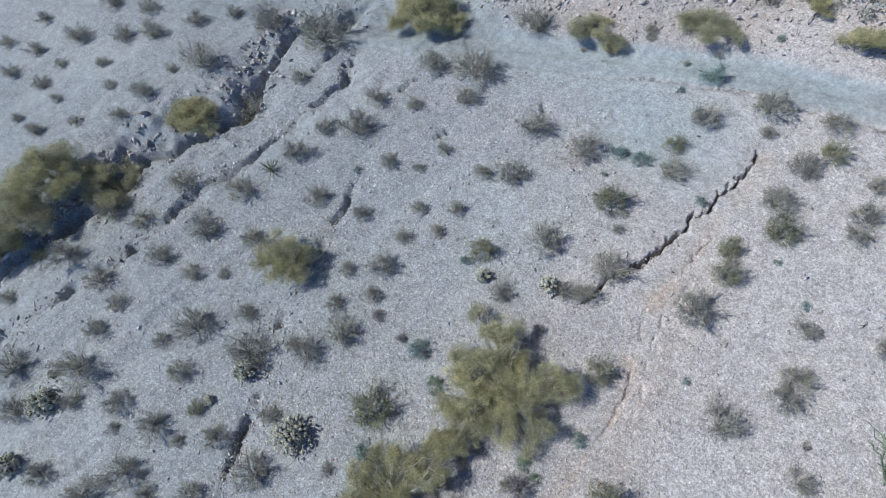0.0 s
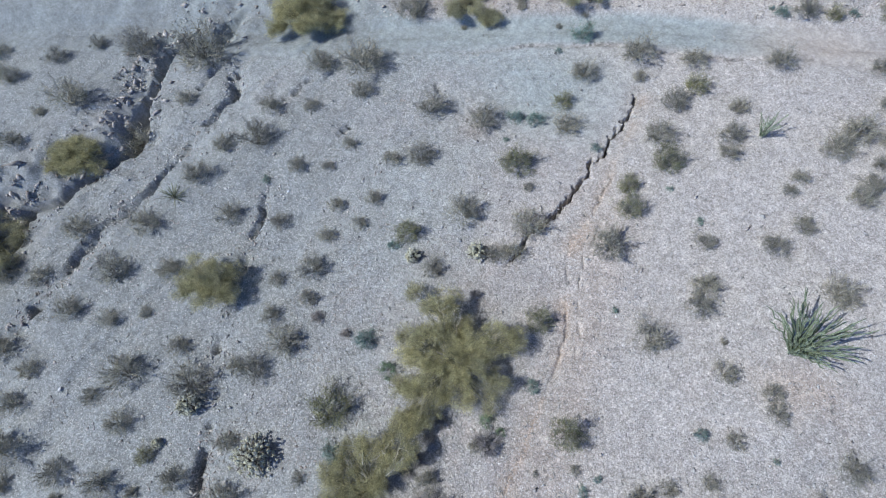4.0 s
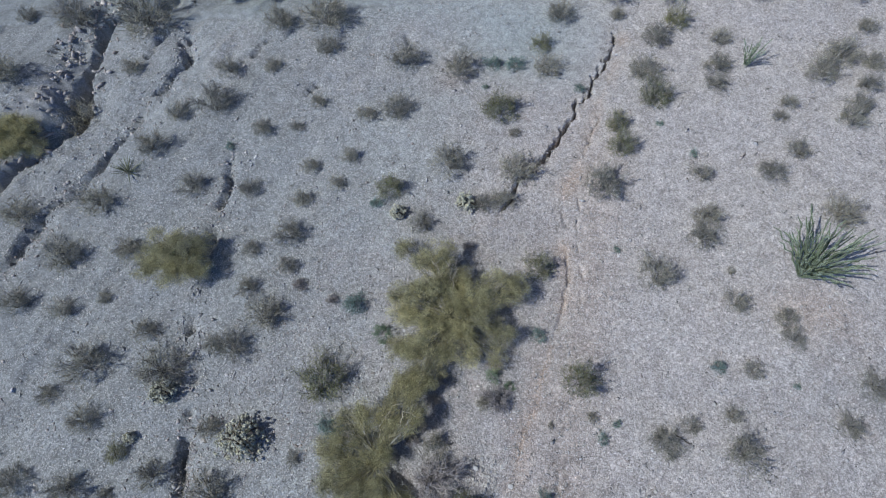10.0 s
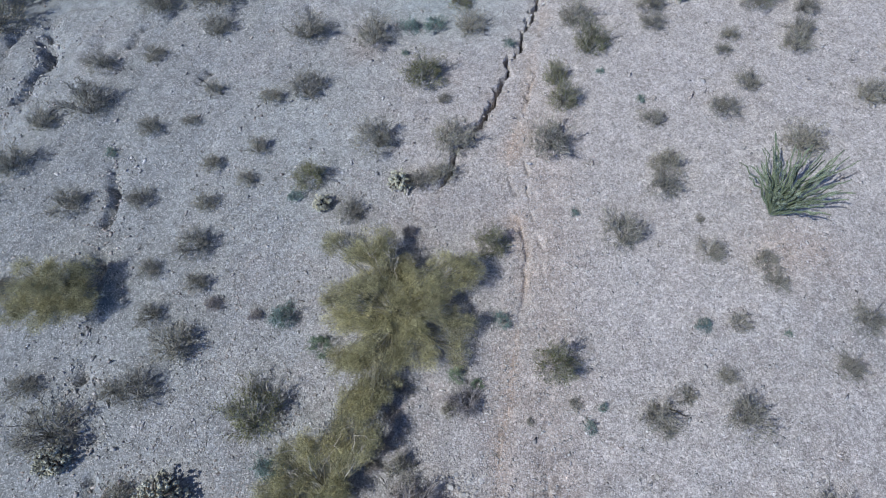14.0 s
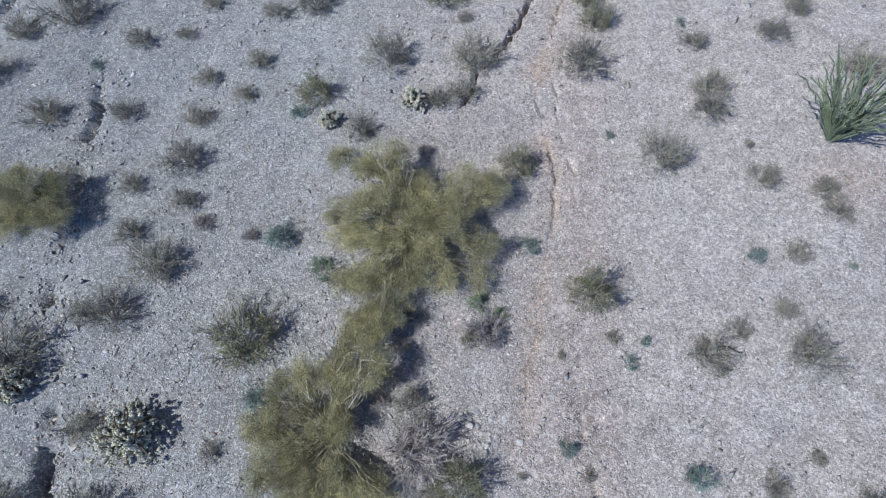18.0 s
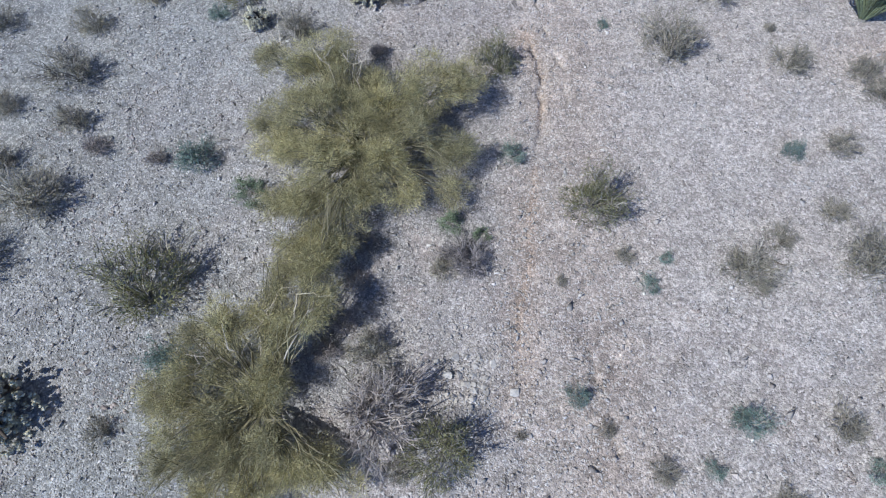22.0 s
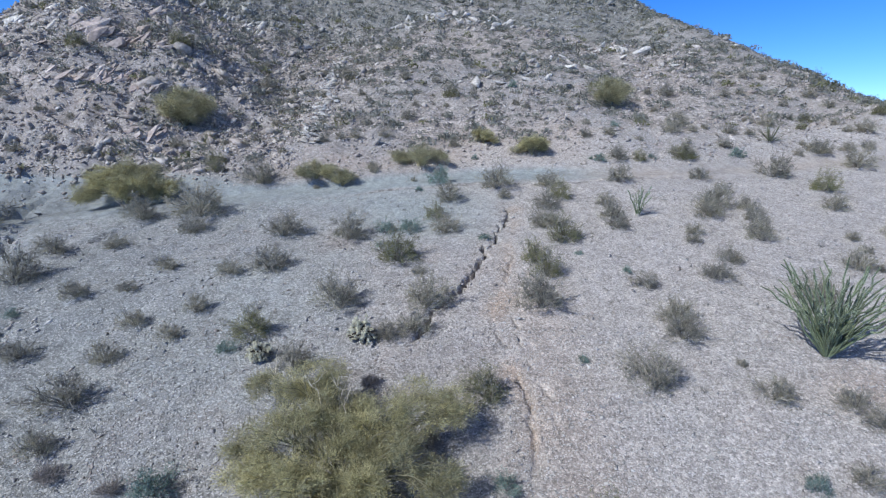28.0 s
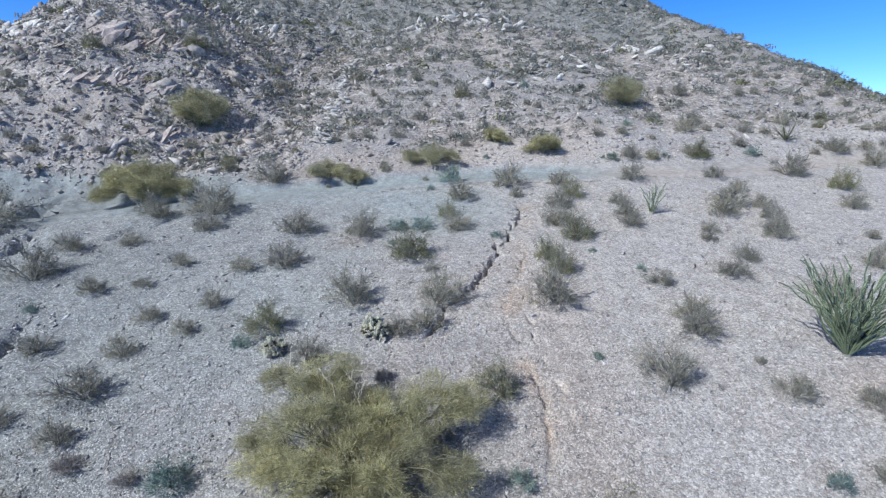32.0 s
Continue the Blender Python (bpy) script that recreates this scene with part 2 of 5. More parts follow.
DEAD_TWIG = plant_material("dead_grey_twig", (0.24, 0.22, 0.22), (0.42, 0.39, 0.385))
LEAF_BURSAGE = plant_material("bursage_leaf", (0.235, 0.232, 0.188), (0.440, 0.426, 0.358), 0.8, 0.4)
LEAF_FAR = plant_material("far_shrub_leaf", (0.215, 0.223, 0.190), (0.390, 0.397, 0.347), 0.8, 0.3)
LEAF_GREEN = plant_material("creosote_leaf", (0.165, 0.175, 0.095), (0.340, 0.338, 0.200), 0.7, 0.35)
LEAF_SILVER = plant_material("brittlebush_leaf", (0.145, 0.225, 0.205), (0.290, 0.400, 0.370), 0.8, 0.3)
LEAF_FRESH = plant_material("fresh_green_leaf", (0.140, 0.205, 0.135), (0.265, 0.345, 0.235), 0.75, 0.2)
BARK_GREEN = plant_material("palo_verde_bark", (0.17, 0.165, 0.11), (0.29, 0.27, 0.19))
BARK_PALE = plant_material("bleached_branch", (0.52, 0.48, 0.41), (0.66, 0.61, 0.53))
NEEDLE = plant_material("palo_verde_twigs", (0.300, 0.292, 0.160), (0.635, 0.592, 0.375), 0.7, 0.28, (4.5, 0.60, 1.25))
NEEDLE_PALE = plant_material("dry_palo_verde_twigs", (0.310, 0.300, 0.185), (0.560, 0.535, 0.370), 0.75, 0.3, (3.0, 0.70, 1.2))
OCOTILLO = plant_material("ocotillo_stem", (0.10, 0.13, 0.08), (0.19, 0.23, 0.15))
OCOTILLO_LEAF = plant_material("ocotillo_leaf", (0.31, 0.37, 0.28), (0.50, 0.56, 0.44), 0.7, 0.35)
YUCCA = plant_material("yucca_blade", (0.10, 0.115, 0.07), (0.21, 0.22, 0.15))
CHOLLA = plant_material("cholla_joint", (0.45, 0.44, 0.35), (0.70, 0.685, 0.57), 0.85)
CHOLLA_OLD = plant_material("cholla_trunk", (0.06, 0.05, 0.045), (0.13, 0.11, 0.09), 0.9)

# ---- the lie of the land ----
def lattice(ix, iy, seed):
    v = np.sin(ix * 127.1 + iy * 311.7 + seed * 74.7) * 43758.5453
    return v - np.floor(v)


def vnoise(x, y, seed):
    """Smooth value noise between -1 and 1."""
    ix, iy = np.floor(x), np.floor(y)
    fx, fy = x - ix, y - iy
    fx, fy = fx * fx * (3 - 2 * fx), fy * fy * (3 - 2 * fy)
    a, b = lattice(ix, iy, seed), lattice(ix + 1, iy, seed)
    c, d = lattice(ix, iy + 1, seed), lattice(ix + 1, iy + 1, seed)
    return 2 * ((a + (b - a) * fx) * (1 - fy) + (c + (d - c) * fx) * fy) - 1


def fbm(x, y, scale, seed, octaves=3):
    total, gain, size = 0, 1.0, 0
    for k in range(octaves):
        total = total + gain * vnoise(x / scale + 17.3 * k, y / scale - 9.1 * k, seed + k)
        size, gain, scale = size + gain, gain * 0.5, scale * 0.47
    return total / size


def along(x, y, line):
    """Distance to a polyline, and the way along it from 0 to 1."""
    x, y = np.asarray(x, float), np.asarray(y, float)
    best, place = np.full(np.shape(x), 1e9), np.zeros(np.shape(x))
    n = len(line) - 1
    for k in range(n):
        (ax, ay), (bx, by) = line[k][:2], line[k + 1][:2]
        dx, dy = bx - ax, by - ay
        u = np.clip(((x - ax) * dx + (y - ay) * dy) / (dx * dx + dy * dy), 0, 1)
        r = np.hypot(x - ax - u * dx, y - ay - u * dy)
        place = np.where(r < best, (k + u) / n, place)
        best = np.minimum(best, r)
    return best, place


def lee(x, y, line):
    """One on the eastern side of a polyline that runs downhill, nought on the western."""
    best, east = np.full(np.shape(x), 1e9), np.zeros(np.shape(x))
    for (ax, ay), (bx, by) in zip(line, line[1:]):
        dx, dy = bx - ax, by - ay
        u = np.clip(((x - ax) * dx + (y - ay) * dy) / (dx * dx + dy * dy), 0, 1)
        r = np.hypot(x - ax - u * dx, y - ay - u * dy)
        east = np.where(r < best, (dx * (y - ay) - dy * (x - ax)) > 0, east)
        best = np.minimum(best, r)
    return east


def ramp(v, a, b):
    t = np.clip((v - a) / (b - a), 0, 1)
    return t * t * (3 - 2 * t)


# crest lines of the mountain: x, y, height, fall of the flanks
MAIN_CREST = [(-31.6, 61.2, 24.6, 0.6), (-29.4, 73.2, 30.8, 0.62), (-25.2, 85.2, 36.6, 0.64), (-19.2, 94.9, 42.0, 0.66),
              (-13.5, 101.9, 47.6, 0.68), (-6.3, 108.6, 53.1, 0.7), (-2.0, 107.8, 52.1, 0.7), (7.5, 101.6, 46.3, 0.66),
              (15.3, 92.6, 37.6, 0.62), (23.8, 73.1, 25.6, 0.58), (26.2, 59.4, 20.4, 0.53), (26.8, 49.2, 15.3, 0.5),
              (27.3, 44.3, 13.4, 0.47), (28.4, 38.8, 11.1, 0.42), (29.3, 35.6, 10.4, 0.38), (33.1, 30.9, 8.7, 0.36)]
LEFT_CREST = [(-35.0, 25.4, 7.8, 0.45), (-31.6, 32.1, 11.8, 0.6), (-31.6, 34.8, 14.0, 0.7), (-31.1, 37.9, 16.2, 0.75),
              (-29.1, 43.0, 21.2, 0.75), (-29.6, 48.7, 21.8, 0.65), (-28.8, 55.9, 22.9, 0.6)]
FRONT_SPUR = [(-13.0, 52.2, 15.0, 0.46), (-7.7, 58.3, 19.9, 0.47), (-1.0, 60.8, 22.2, 0.47), (5.9, 59.5, 20.8, 0.46),
              (16.7, 54.4, 17.4, 0.42)]
# washes and rills
GULLY = [(-19.4, 22.6), (-22.8, 18.6), (-22.4, 15.6), (-21.6, 12.9), (-24.7, 8.0), (-24.5, 5.6), (-26.0, 3.2), (-26.6, 0.0), (-28.5, -7.0)]
SIDE_RILL = [(-18.4, 18.4), (-17.5, 16.7), (-18.4, 14.0), (-19.1, 11.1), (-20.3, 8.5), (-21.0, 4.6), (-21.4, 3.0), (-22.8, -0.6), (-24.5, -5.0)]
LOW_RILL = [(-13.2, 13.2), (-12.4, 9.0), (-11.9, 5.2), (-10.8, 3.4), (-10.1, 0.9), (-9.4, -0.8), (-8.6, -3.0)]
CRACK = [(2.4, 21.7), (2.5, 21.0), (2.2, 19.9), (1.75, 18.8), (1.75, 18.1), (1.2, 17.3), (1.15, 16.6), (0.6, 15.3), (0.35, 14.7), (-0.3, 13.75), (-0.8, 12.7), (-1.1, 11.6)]
TRAIL = [(2.7, 21.4), (2.3, 18.0), (2.0, 15.6), (1.35, 13.2), (1.6, 11.2), (2.0, 9.6), (1.8, 7.8), (1.5, 5.7), (1.35, 4.2), (1.3, 3.0), (1.15, 2.2), (1.3, -1.0), (1.6, -4.0)]
TRAIL_TWO = [(2.4, 15.0), (1.9, 13.0), (2.1, 11.4), (2.5, 9.8), (2.6, 8.6)]
SHORT_RILLS = [[(-19.64, 18.41), (-19.47, 16.96), (-19.71, 16.27)], [(-18.56, 18.19), (-18.13, 17.55), (-17.75, 17.07)], [(-13.71, 18.85), (-14.05, 18.03), (-14.58, 17.25)], [(-24.62, 16.67), (-24.53, 15.96)], [(-10.61, 16.75), (-10.81, 15.95)], [(-7.18, 20.01), (-6.86, 19.55)]]
LOW_TRACK = [(2.5, 3.4), (2.9, 1.8), (3.3, 0.2), (3.8, -2.0)]


def bench_line(x):
    return np.interp(x, [-80, -36, -23, -14, -6, 1, 13, 25, 60], [7.0, 16.4, 19.0, 20.8, 23.0, 24.9, 26.1, 28.4, 35.0])


def tent(x, y, crest):
    top = np.full(np.shape(x), -1e3)
    for (ax, ay, az, a_s), (bx, by, bz, b_s) in zip(crest, crest[1:]):
        dx, dy = bx - ax, by - ay
        u = np.clip(((x - ax) * dx + (y - ay) * dy) / (dx * dx + dy * dy), 0, 1)
        r = np.hypot(x - ax - u * dx, y - ay - u * dy)
        top = np.maximum(top, az + (bz - az) * u - (a_s + (b_s - a_s) * u) * (np.sqrt(r * r + 0.6) - 0.77))
    return top


def height(x, y):
    x, y = np.asarray(x, float), np.asarray(y, float)
    yb = bench_line(x)
    d = y - yb
    z = -1.25 + 0.28 * np.clip(np.minimum(y, yb), -14, None) + 0.03 * np.minimum(np.clip(y + 14, None, 0), 0)
    z = z + 0.12 * np.exp(-((x - 11) / 4) ** 2 - ((y - 12) / 4) ** 2) - 0.15 * np.exp(-((x + 3) / 4) ** 2 - ((y - 19.5) / 2.5) ** 2)
    z = z + 0.08 * np.clip(d, 0, 1.4) + 0.18 * ramp(d, 1.3, 1.7) * ramp(x, 14, 4) + 0.38 * np.clip(d - 1.4, 0, 4)
    cut = 0.35 * np.clip(4.0 - d, 0, 5) + 0.9 * np.clip(1.4 - d, 0, 12)
    parts = [z] + [tent(x, y, c) - cut for c in (MAIN_CREST, LEFT_CREST, FRONT_SPUR)]
    top = np.maximum.reduce(parts)
    z = top + 0.7 * np.log(sum(np.exp(np.clip((p - top) / 0.7, -30, 0)) for p in parts))
    hill = ramp(d, 2.2, 7.0)
    # broken rocky ground on the mountain, fine unevenness on the slope
    z = z + hill * (0.70 * fbm(x, y, 9.0, 3, 4) + 0.45 * np.abs(fbm(x, y, 2.4, 8, 4)) - 0.1)
    west = hill * ramp(x + 0.15 * y, -3.0, -12.0)
    z = z + west * 0.9 * (np.abs(fbm(x * 0.8 + y * 0.5, y, 3.2, 15, 4)) * 1.6 - 0.35)
    z = z + (1 - hill) * (0.10 * fbm(x, y, 3.5, 21, 3) + 0.035 * fbm(x, y, 0.7, 31, 3))
    z = z - 0.08 * (1 - hill) * ramp(d, -0.6, 0.2) * ramp(d, 1.6, 1.0) * (0.5 + 0.5 * vnoise(x / 2, y / 2, 5))
    # edges of the track along the bench
    z = z - (1 - hill) * ramp(x, 18, 12) * (0.5 + 0.5 * vnoise(x / 1.7, y * 0, 67)) * (0.10 * np.exp(-((d + 0.75 + 0.2 * vnoise(x / 3, y * 0, 68)) / 0.16) ** 2) + 0.07 * np.exp(-((d - 0.5) / 0.14) ** 2))
    # washes and the furrows between them
    wash = (1 - hill) * ramp(x, -9, -15)
    z = z + wash * (0.09 * fbm((x - 0.31 * y) * 1.0, y * 0.16, 0.8, 49, 3) - 0.10 * np.clip(fbm((x - 0.31 * y), y * 0.3, 1.1, 50, 3) - 0.25, 0, 1) * 3)
    wob = 0.35 * fbm(x, y, 1.6, 41, 3) + 0.12 * fbm(x, y, 0.5, 43, 3)
    rough = 1 + 0.5 * fbm(x, y, 0.9, 45, 3)
    r, u = along(x + wob, y - wob, GULLY)
    wide = 0.34 + 0.16 * vnoise(u * 23, u * 0, 14)
    z = z - 1.45 * np.clip(0.85 + 0.5 * vnoise(u * 8, u * 0, 16), 0.5, 1.1) * rough * ramp(u, 0.0, 0.06) * np.exp(-(r / wide) ** 6) - 0.40 * np.exp(-(r / 2.0) ** 2)
    z = z + 0.26 * fbm(x, y, 0.9, 47, 4) * np.exp(-(r / 2.6) ** 2)
    # worn bank on the western side of the wash
    bank = (1 - lee(x + wob, y - wob, GULLY)) * (0.25 + 0.75 * ramp(y, 16.5, 13)) * ramp(y, 21, 18) * (1 - hill)
    shelf = r + 0.8 * fbm(x, y, 1.4, 63, 3) + 0.25 * vnoise(x * 2.2, y * 2.2, 64)
    z = z + bank * (0.60 * ramp(shelf, 0.5, 1.9) * ramp(r, 12, 3) + (0.16 * vnoise(u * 70, r * 0.4, 65) + 0.30 * fbm(x, y, 0.7, 66, 3)) * ramp(r, 0.3, 0.9) * ramp(r, 3.2, 1.6))
    r, u = along(x + 1.4 * wob, y - wob, SIDE_RILL)
    z = z - 0.7 * np.clip(0.35 + 0.7 * vnoise(u * 34, u * 0, 9), 0, 1) * rough * np.exp(-(r / 0.20) ** 4) - 0.12 * np.exp(-(r / 0.9) ** 2)
    z = z - 0.25 * np.clip(0.2 + vnoise(u * 15, u * 0, 18), 0, 1) * lee(x + 1.4 * wob, y - wob, SIDE_RILL) * np.exp(-r / 0.8)
    z = z + 0.05 * fbm(x, y, 0.6, 48, 3) * np.exp(-(r / 1.5) ** 2)
    r, u = along(x + 1.4 * wob, y - wob, LOW_RILL)
    z = z - np.clip(0.15 + 0.45 * vnoise(u * 26, u * 0, 12), 0, 1) * rough * np.exp(-(r / 0.18) ** 4) - 0.05 * np.exp(-(r / 0.8) ** 2)
    z = z - 0.24 * np.clip(0.4 + vnoise(u * 7, u * 0, 17), 0, 1) * ramp(u, 0.25, 0.5) * lee(x + 1.4 * wob, y - wob, LOW_RILL) * np.exp(-r / 0.9)
    for line in SHORT_RILLS:
        r, u = along(x + 0.6 * wob, y - 0.6 * wob, line)
        z = z - 0.34 * np.clip(0.7 + 0.6 * vnoise(u * 6, u * 0, 19), 0.2, 1) * np.exp(-(r / 0.16) ** 4) - 0.05 * np.exp(-(r / 0.6) ** 2)
    kink = 0.10 * vnoise(x * 4.3, y * 4.3, 51) + 0.06 * vnoise(x * 11, y * 11, 52)
    r, u = along(x + kink, y - kink, CRACK)
    gap = np.clip(0.95 + 0.7 * vnoise(u * 16, u * 0, 55), 0.25, 1)
    z = z - 1.05 * gap * ramp(u, 0, 0.04) * ramp(u, 1.0, 0.85) * np.exp(-(r / (0.04 + 0.05 * gap)) ** 6) - 0.04 * np.exp(-(r / 0.45) ** 2)
    z = z - 0.025 * np.clip(gap + 0.25, 0, 1) * ramp(u, 0.05, 0.2) * ramp(u, 1.0, 0.85) * lee(x + kink, y - kink, CRACK) * np.exp(-r / 0.7)
    drift = kink + 0.22 * fbm(x, y, 1.3, 53, 3)
    r, u = along(x + drift, y - drift, TRAIL)
    gap = np.clip(0.2 + 1.1 * vnoise(u * 30, u * 0, 57), 0, 1) * (0.3 + 0.7 * ramp(y, 5, 10))
    z = z - 0.10 * gap * np.exp(-(r / 0.065) ** 4) - 0.03 * np.exp(-(r / 0.5) ** 2)
    r, u = along(x + kink, y - kink, TRAIL_TWO)
    z = z - 0.08 * np.clip(0.2 + 1.2 * vnoise(u * 14, u * 0, 58), 0, 1) * np.exp(-(r / 0.06) ** 4)
    r, u = along(x + kink, y - kink, LOW_TRACK)
    return z - 0.07 * np.clip(0.4 + vnoise(u * 9, u * 0, 59), 0, 1) * np.exp(-(r / 0.07) ** 4)

# ---- small builders ----
def mesh_of(name, verts, faces, mat, smooth=False):
    """A mesh from arrays: verts n x 3, faces m x 3 or m x 4."""
    verts, faces = np.asarray(verts, np.float32), np.asarray(faces, np.int32)
    me = bpy.data.meshes.new(name)
    k = faces.shape[1]
    me.vertices.add(len(verts))
    me.vertices.foreach_set("co", verts.ravel())
    me.loops.add(faces.size)
    me.loops.foreach_set("vertex_index", faces.ravel())
    me.polygons.add(len(faces))
    me.polygons.foreach_set("loop_start", np.arange(0, faces.size, k, dtype=np.int32))
    me.polygons.foreach_set("loop_total", np.full(len(faces), k, np.int32))
    if smooth:
        me.polygons.foreach_set("use_smooth", np.ones(len(faces), bool))
    me.materials.append(mat)
    me.update(calc_edges=True)
    return me


def child(name, me, parent, label=""):
    ob = new(name, me)
    ob.parent = parent
    if label:
        ob["label"] = label
    return ob


def thing(name, label, category, group="", kind=""):
    return tagged(new(name), label, category, group, kind)


class Soup:
    """Collects triangles: tubes, ribbons and leaves."""

    def __init__(self):
        self.v, self.f, self.n = [], [], 0

    def add(self, verts, faces):
        self.v.append(np.asarray(verts, float))
        self.f.append(np.asarray(faces, int) + self.n)
        self.n += len(verts)

    def tube(self, pts, r0, r1, sides=3):
        pts = np.asarray(pts, float)
        n = len(pts)
        t = np.gradient(pts, axis=0)
        t /= np.linalg.norm(t, axis=1)[:, None] + 1e-9
        ref = np.where(np.abs(t[:, 2:3]) > 0.9, [[1.0, 0, 0]], [[0, 0, 1.0]])
        a = np.cross(t, ref)
        a /= np.linalg.norm(a, axis=1)[:, None] + 1e-9
        b = np.cross(t, a)
        r = np.linspace(r0, r1, n)[:, None, None]
        ang = np.arange(sides) * 2 * np.pi / sides
        ring = np.cos(ang)[None, :, None] * a[:, None] + np.sin(ang)[None, :, None] * b[:, None]
        v = (pts[:, None] + ring * r).reshape(-1, 3)
        f = []
        for i in range(n - 1):
            for k in range(sides):
                p, q = i * sides + k, i * sides + (k + 1) % sides
                f += [(p, q, q + sides), (p, q + sides, p + sides)]
        self.add(v, f)

    def blades(self, base, way, length, width, rng, droop=0.0):
        """Many thin kinked ribbons at once: base n x 3, way n x 3."""
        n = len(base)
        way = way / (np.linalg.norm(way, axis=1)[:, None] + 1e-9)
        side = np.cross(way, rng.normal(size=(n, 3)))
        side /= np.linalg.norm(side, axis=1)[:, None] + 1e-9
        length, width = np.broadcast_to(length, n)[:, None], np.broadcast_to(width, n)[:, None]
        mid = base + way * length * 0.5 + rng.normal(size=(n, 3)) * length * 0.06
        tip = base + way * length + np.array([0, 0, -1.0]) * length * droop + rng.normal(size=(n, 3)) * length * 0.08
        v = np.stack([base - side * width * 0.4, base + side * width * 0.4, mid + side * width * 0.5, mid - side * width * 0.5, tip], 1).reshape(-1, 3)
        o = (np.arange(n) * 5)[:, None, None]
        f = (np.array([[0, 1, 2], [0, 2, 3], [3, 2, 4]])[None] + o).reshape(-1, 3)
        self.add(v, f)

    def slivers(self, base, way, length, width, rng, droop=0.0):
        """Many single pointed slivers."""
        n = len(base)
        way = way / (np.linalg.norm(way, axis=1)[:, None] + 1e-9)
        side = np.cross(way, rng.normal(size=(n, 3)))
        side /= np.linalg.norm(side, axis=1)[:, None] + 1e-9
        length, width = np.broadcast_to(length, n)[:, None], np.broadcast_to(width, n)[:, None]
        tip = base + way * length + np.array([0, 0, -1.0]) * length * droop
        v = np.stack([base - side * width * 0.5, base + side * width * 0.5, tip], 1).reshape(-1, 3)
        self.add(v, np.arange(n * 3).reshape(-1, 3))

    def leaves(self, at, size, rng, up=0.3):
        n = len(at)
        a = rng.normal(size=(n, 3)) + [0, 0, up]
        a /= np.linalg.norm(a, axis=1)[:, None]
        b = np.cross(a, rng.normal(size=(n, 3)))
        b /= np.linalg.norm(b, axis=1)[:, None] + 1e-9
        s = (size * rng.uniform(0.6, 1.4, n))[:, None]
        v = np.stack([at - a * s, at + b * s * 0.55, at + a * s * 0.7], 1).reshape(-1, 3)
        self.add(v, np.arange(n * 3).reshape(-1, 3))

    def mesh(self, name, mat, smooth=False):
        return mesh_of(name, np.concatenate(self.v), np.concatenate(self.f), mat, smooth)


def bend(a, b, rng, n=5, sag=0.0, wob=0.08):
    """A crooked way from a to b."""
    a, b = np.asarray(a, float), np.asarray(b, float)
    u = np.linspace(0, 1, n)[:, None]
    p = a + (b - a) * u
    size = np.linalg.norm(b - a)
    p += np.sin(u * np.pi) * np.array([0, 0, sag * size])
    p[1:-1] += rng.normal(size=(n - 2, 3)) * wob * size
    return p


# ---- the ground: one sheet from the slope to the horizon ----
def spaced(parts):
    out = [parts[0][0]]
    for a, b, step in parts:
        out += list(np.linspace(a, b, max(2, int(round((b - a) / step)) + 1))[1:])
    return np.array(out)


def grown(start, end, step, rate):
    out = [start]
    while abs(out[-1]) < abs(end):
        out.append(out[-1] + math.copysign(step, end - start))
        step *= rate
    return np.array(out[1:])


gx = spaced([(-30, -23, 0.17), (-23, -13.5, 0.125), (-13.5, -2.2, 0.12), (-2.2, 3.6, 0.044), (3.6, 12, 0.13), (12, 34, 0.38)])
gx = np.concatenate([grown(-30, -900, 0.4, 1.13)[::-1], gx, grown(34, 900, 0.4, 1.13)])
gy = spaced([(-5, 11, 0.11), (11, 22.5, 0.055), (22.5, 27, 0.125), (27, 48, 0.33), (48, 112, 0.75)])
gy = np.concatenate([grown(-5, -900, 0.3, 1.15)[::-1], gy, grown(112, 1200, 1.0, 1.18)])
X, Y = np.meshgrid(gx, gy)
Z = height(X, Y)
nx, ny = len(gx), len(gy)
idx = np.arange(nx * ny).reshape(ny, nx)
quads = np.stack([idx[:-1, :-1], idx[:-1, 1:], idx[1:, 1:], idx[1:, :-1]], -1).reshape(-1, 4)
ground_mesh = mesh_of("ground", np.stack([X, Y, Z], -1).reshape(-1, 3), quads, GROUND, True)


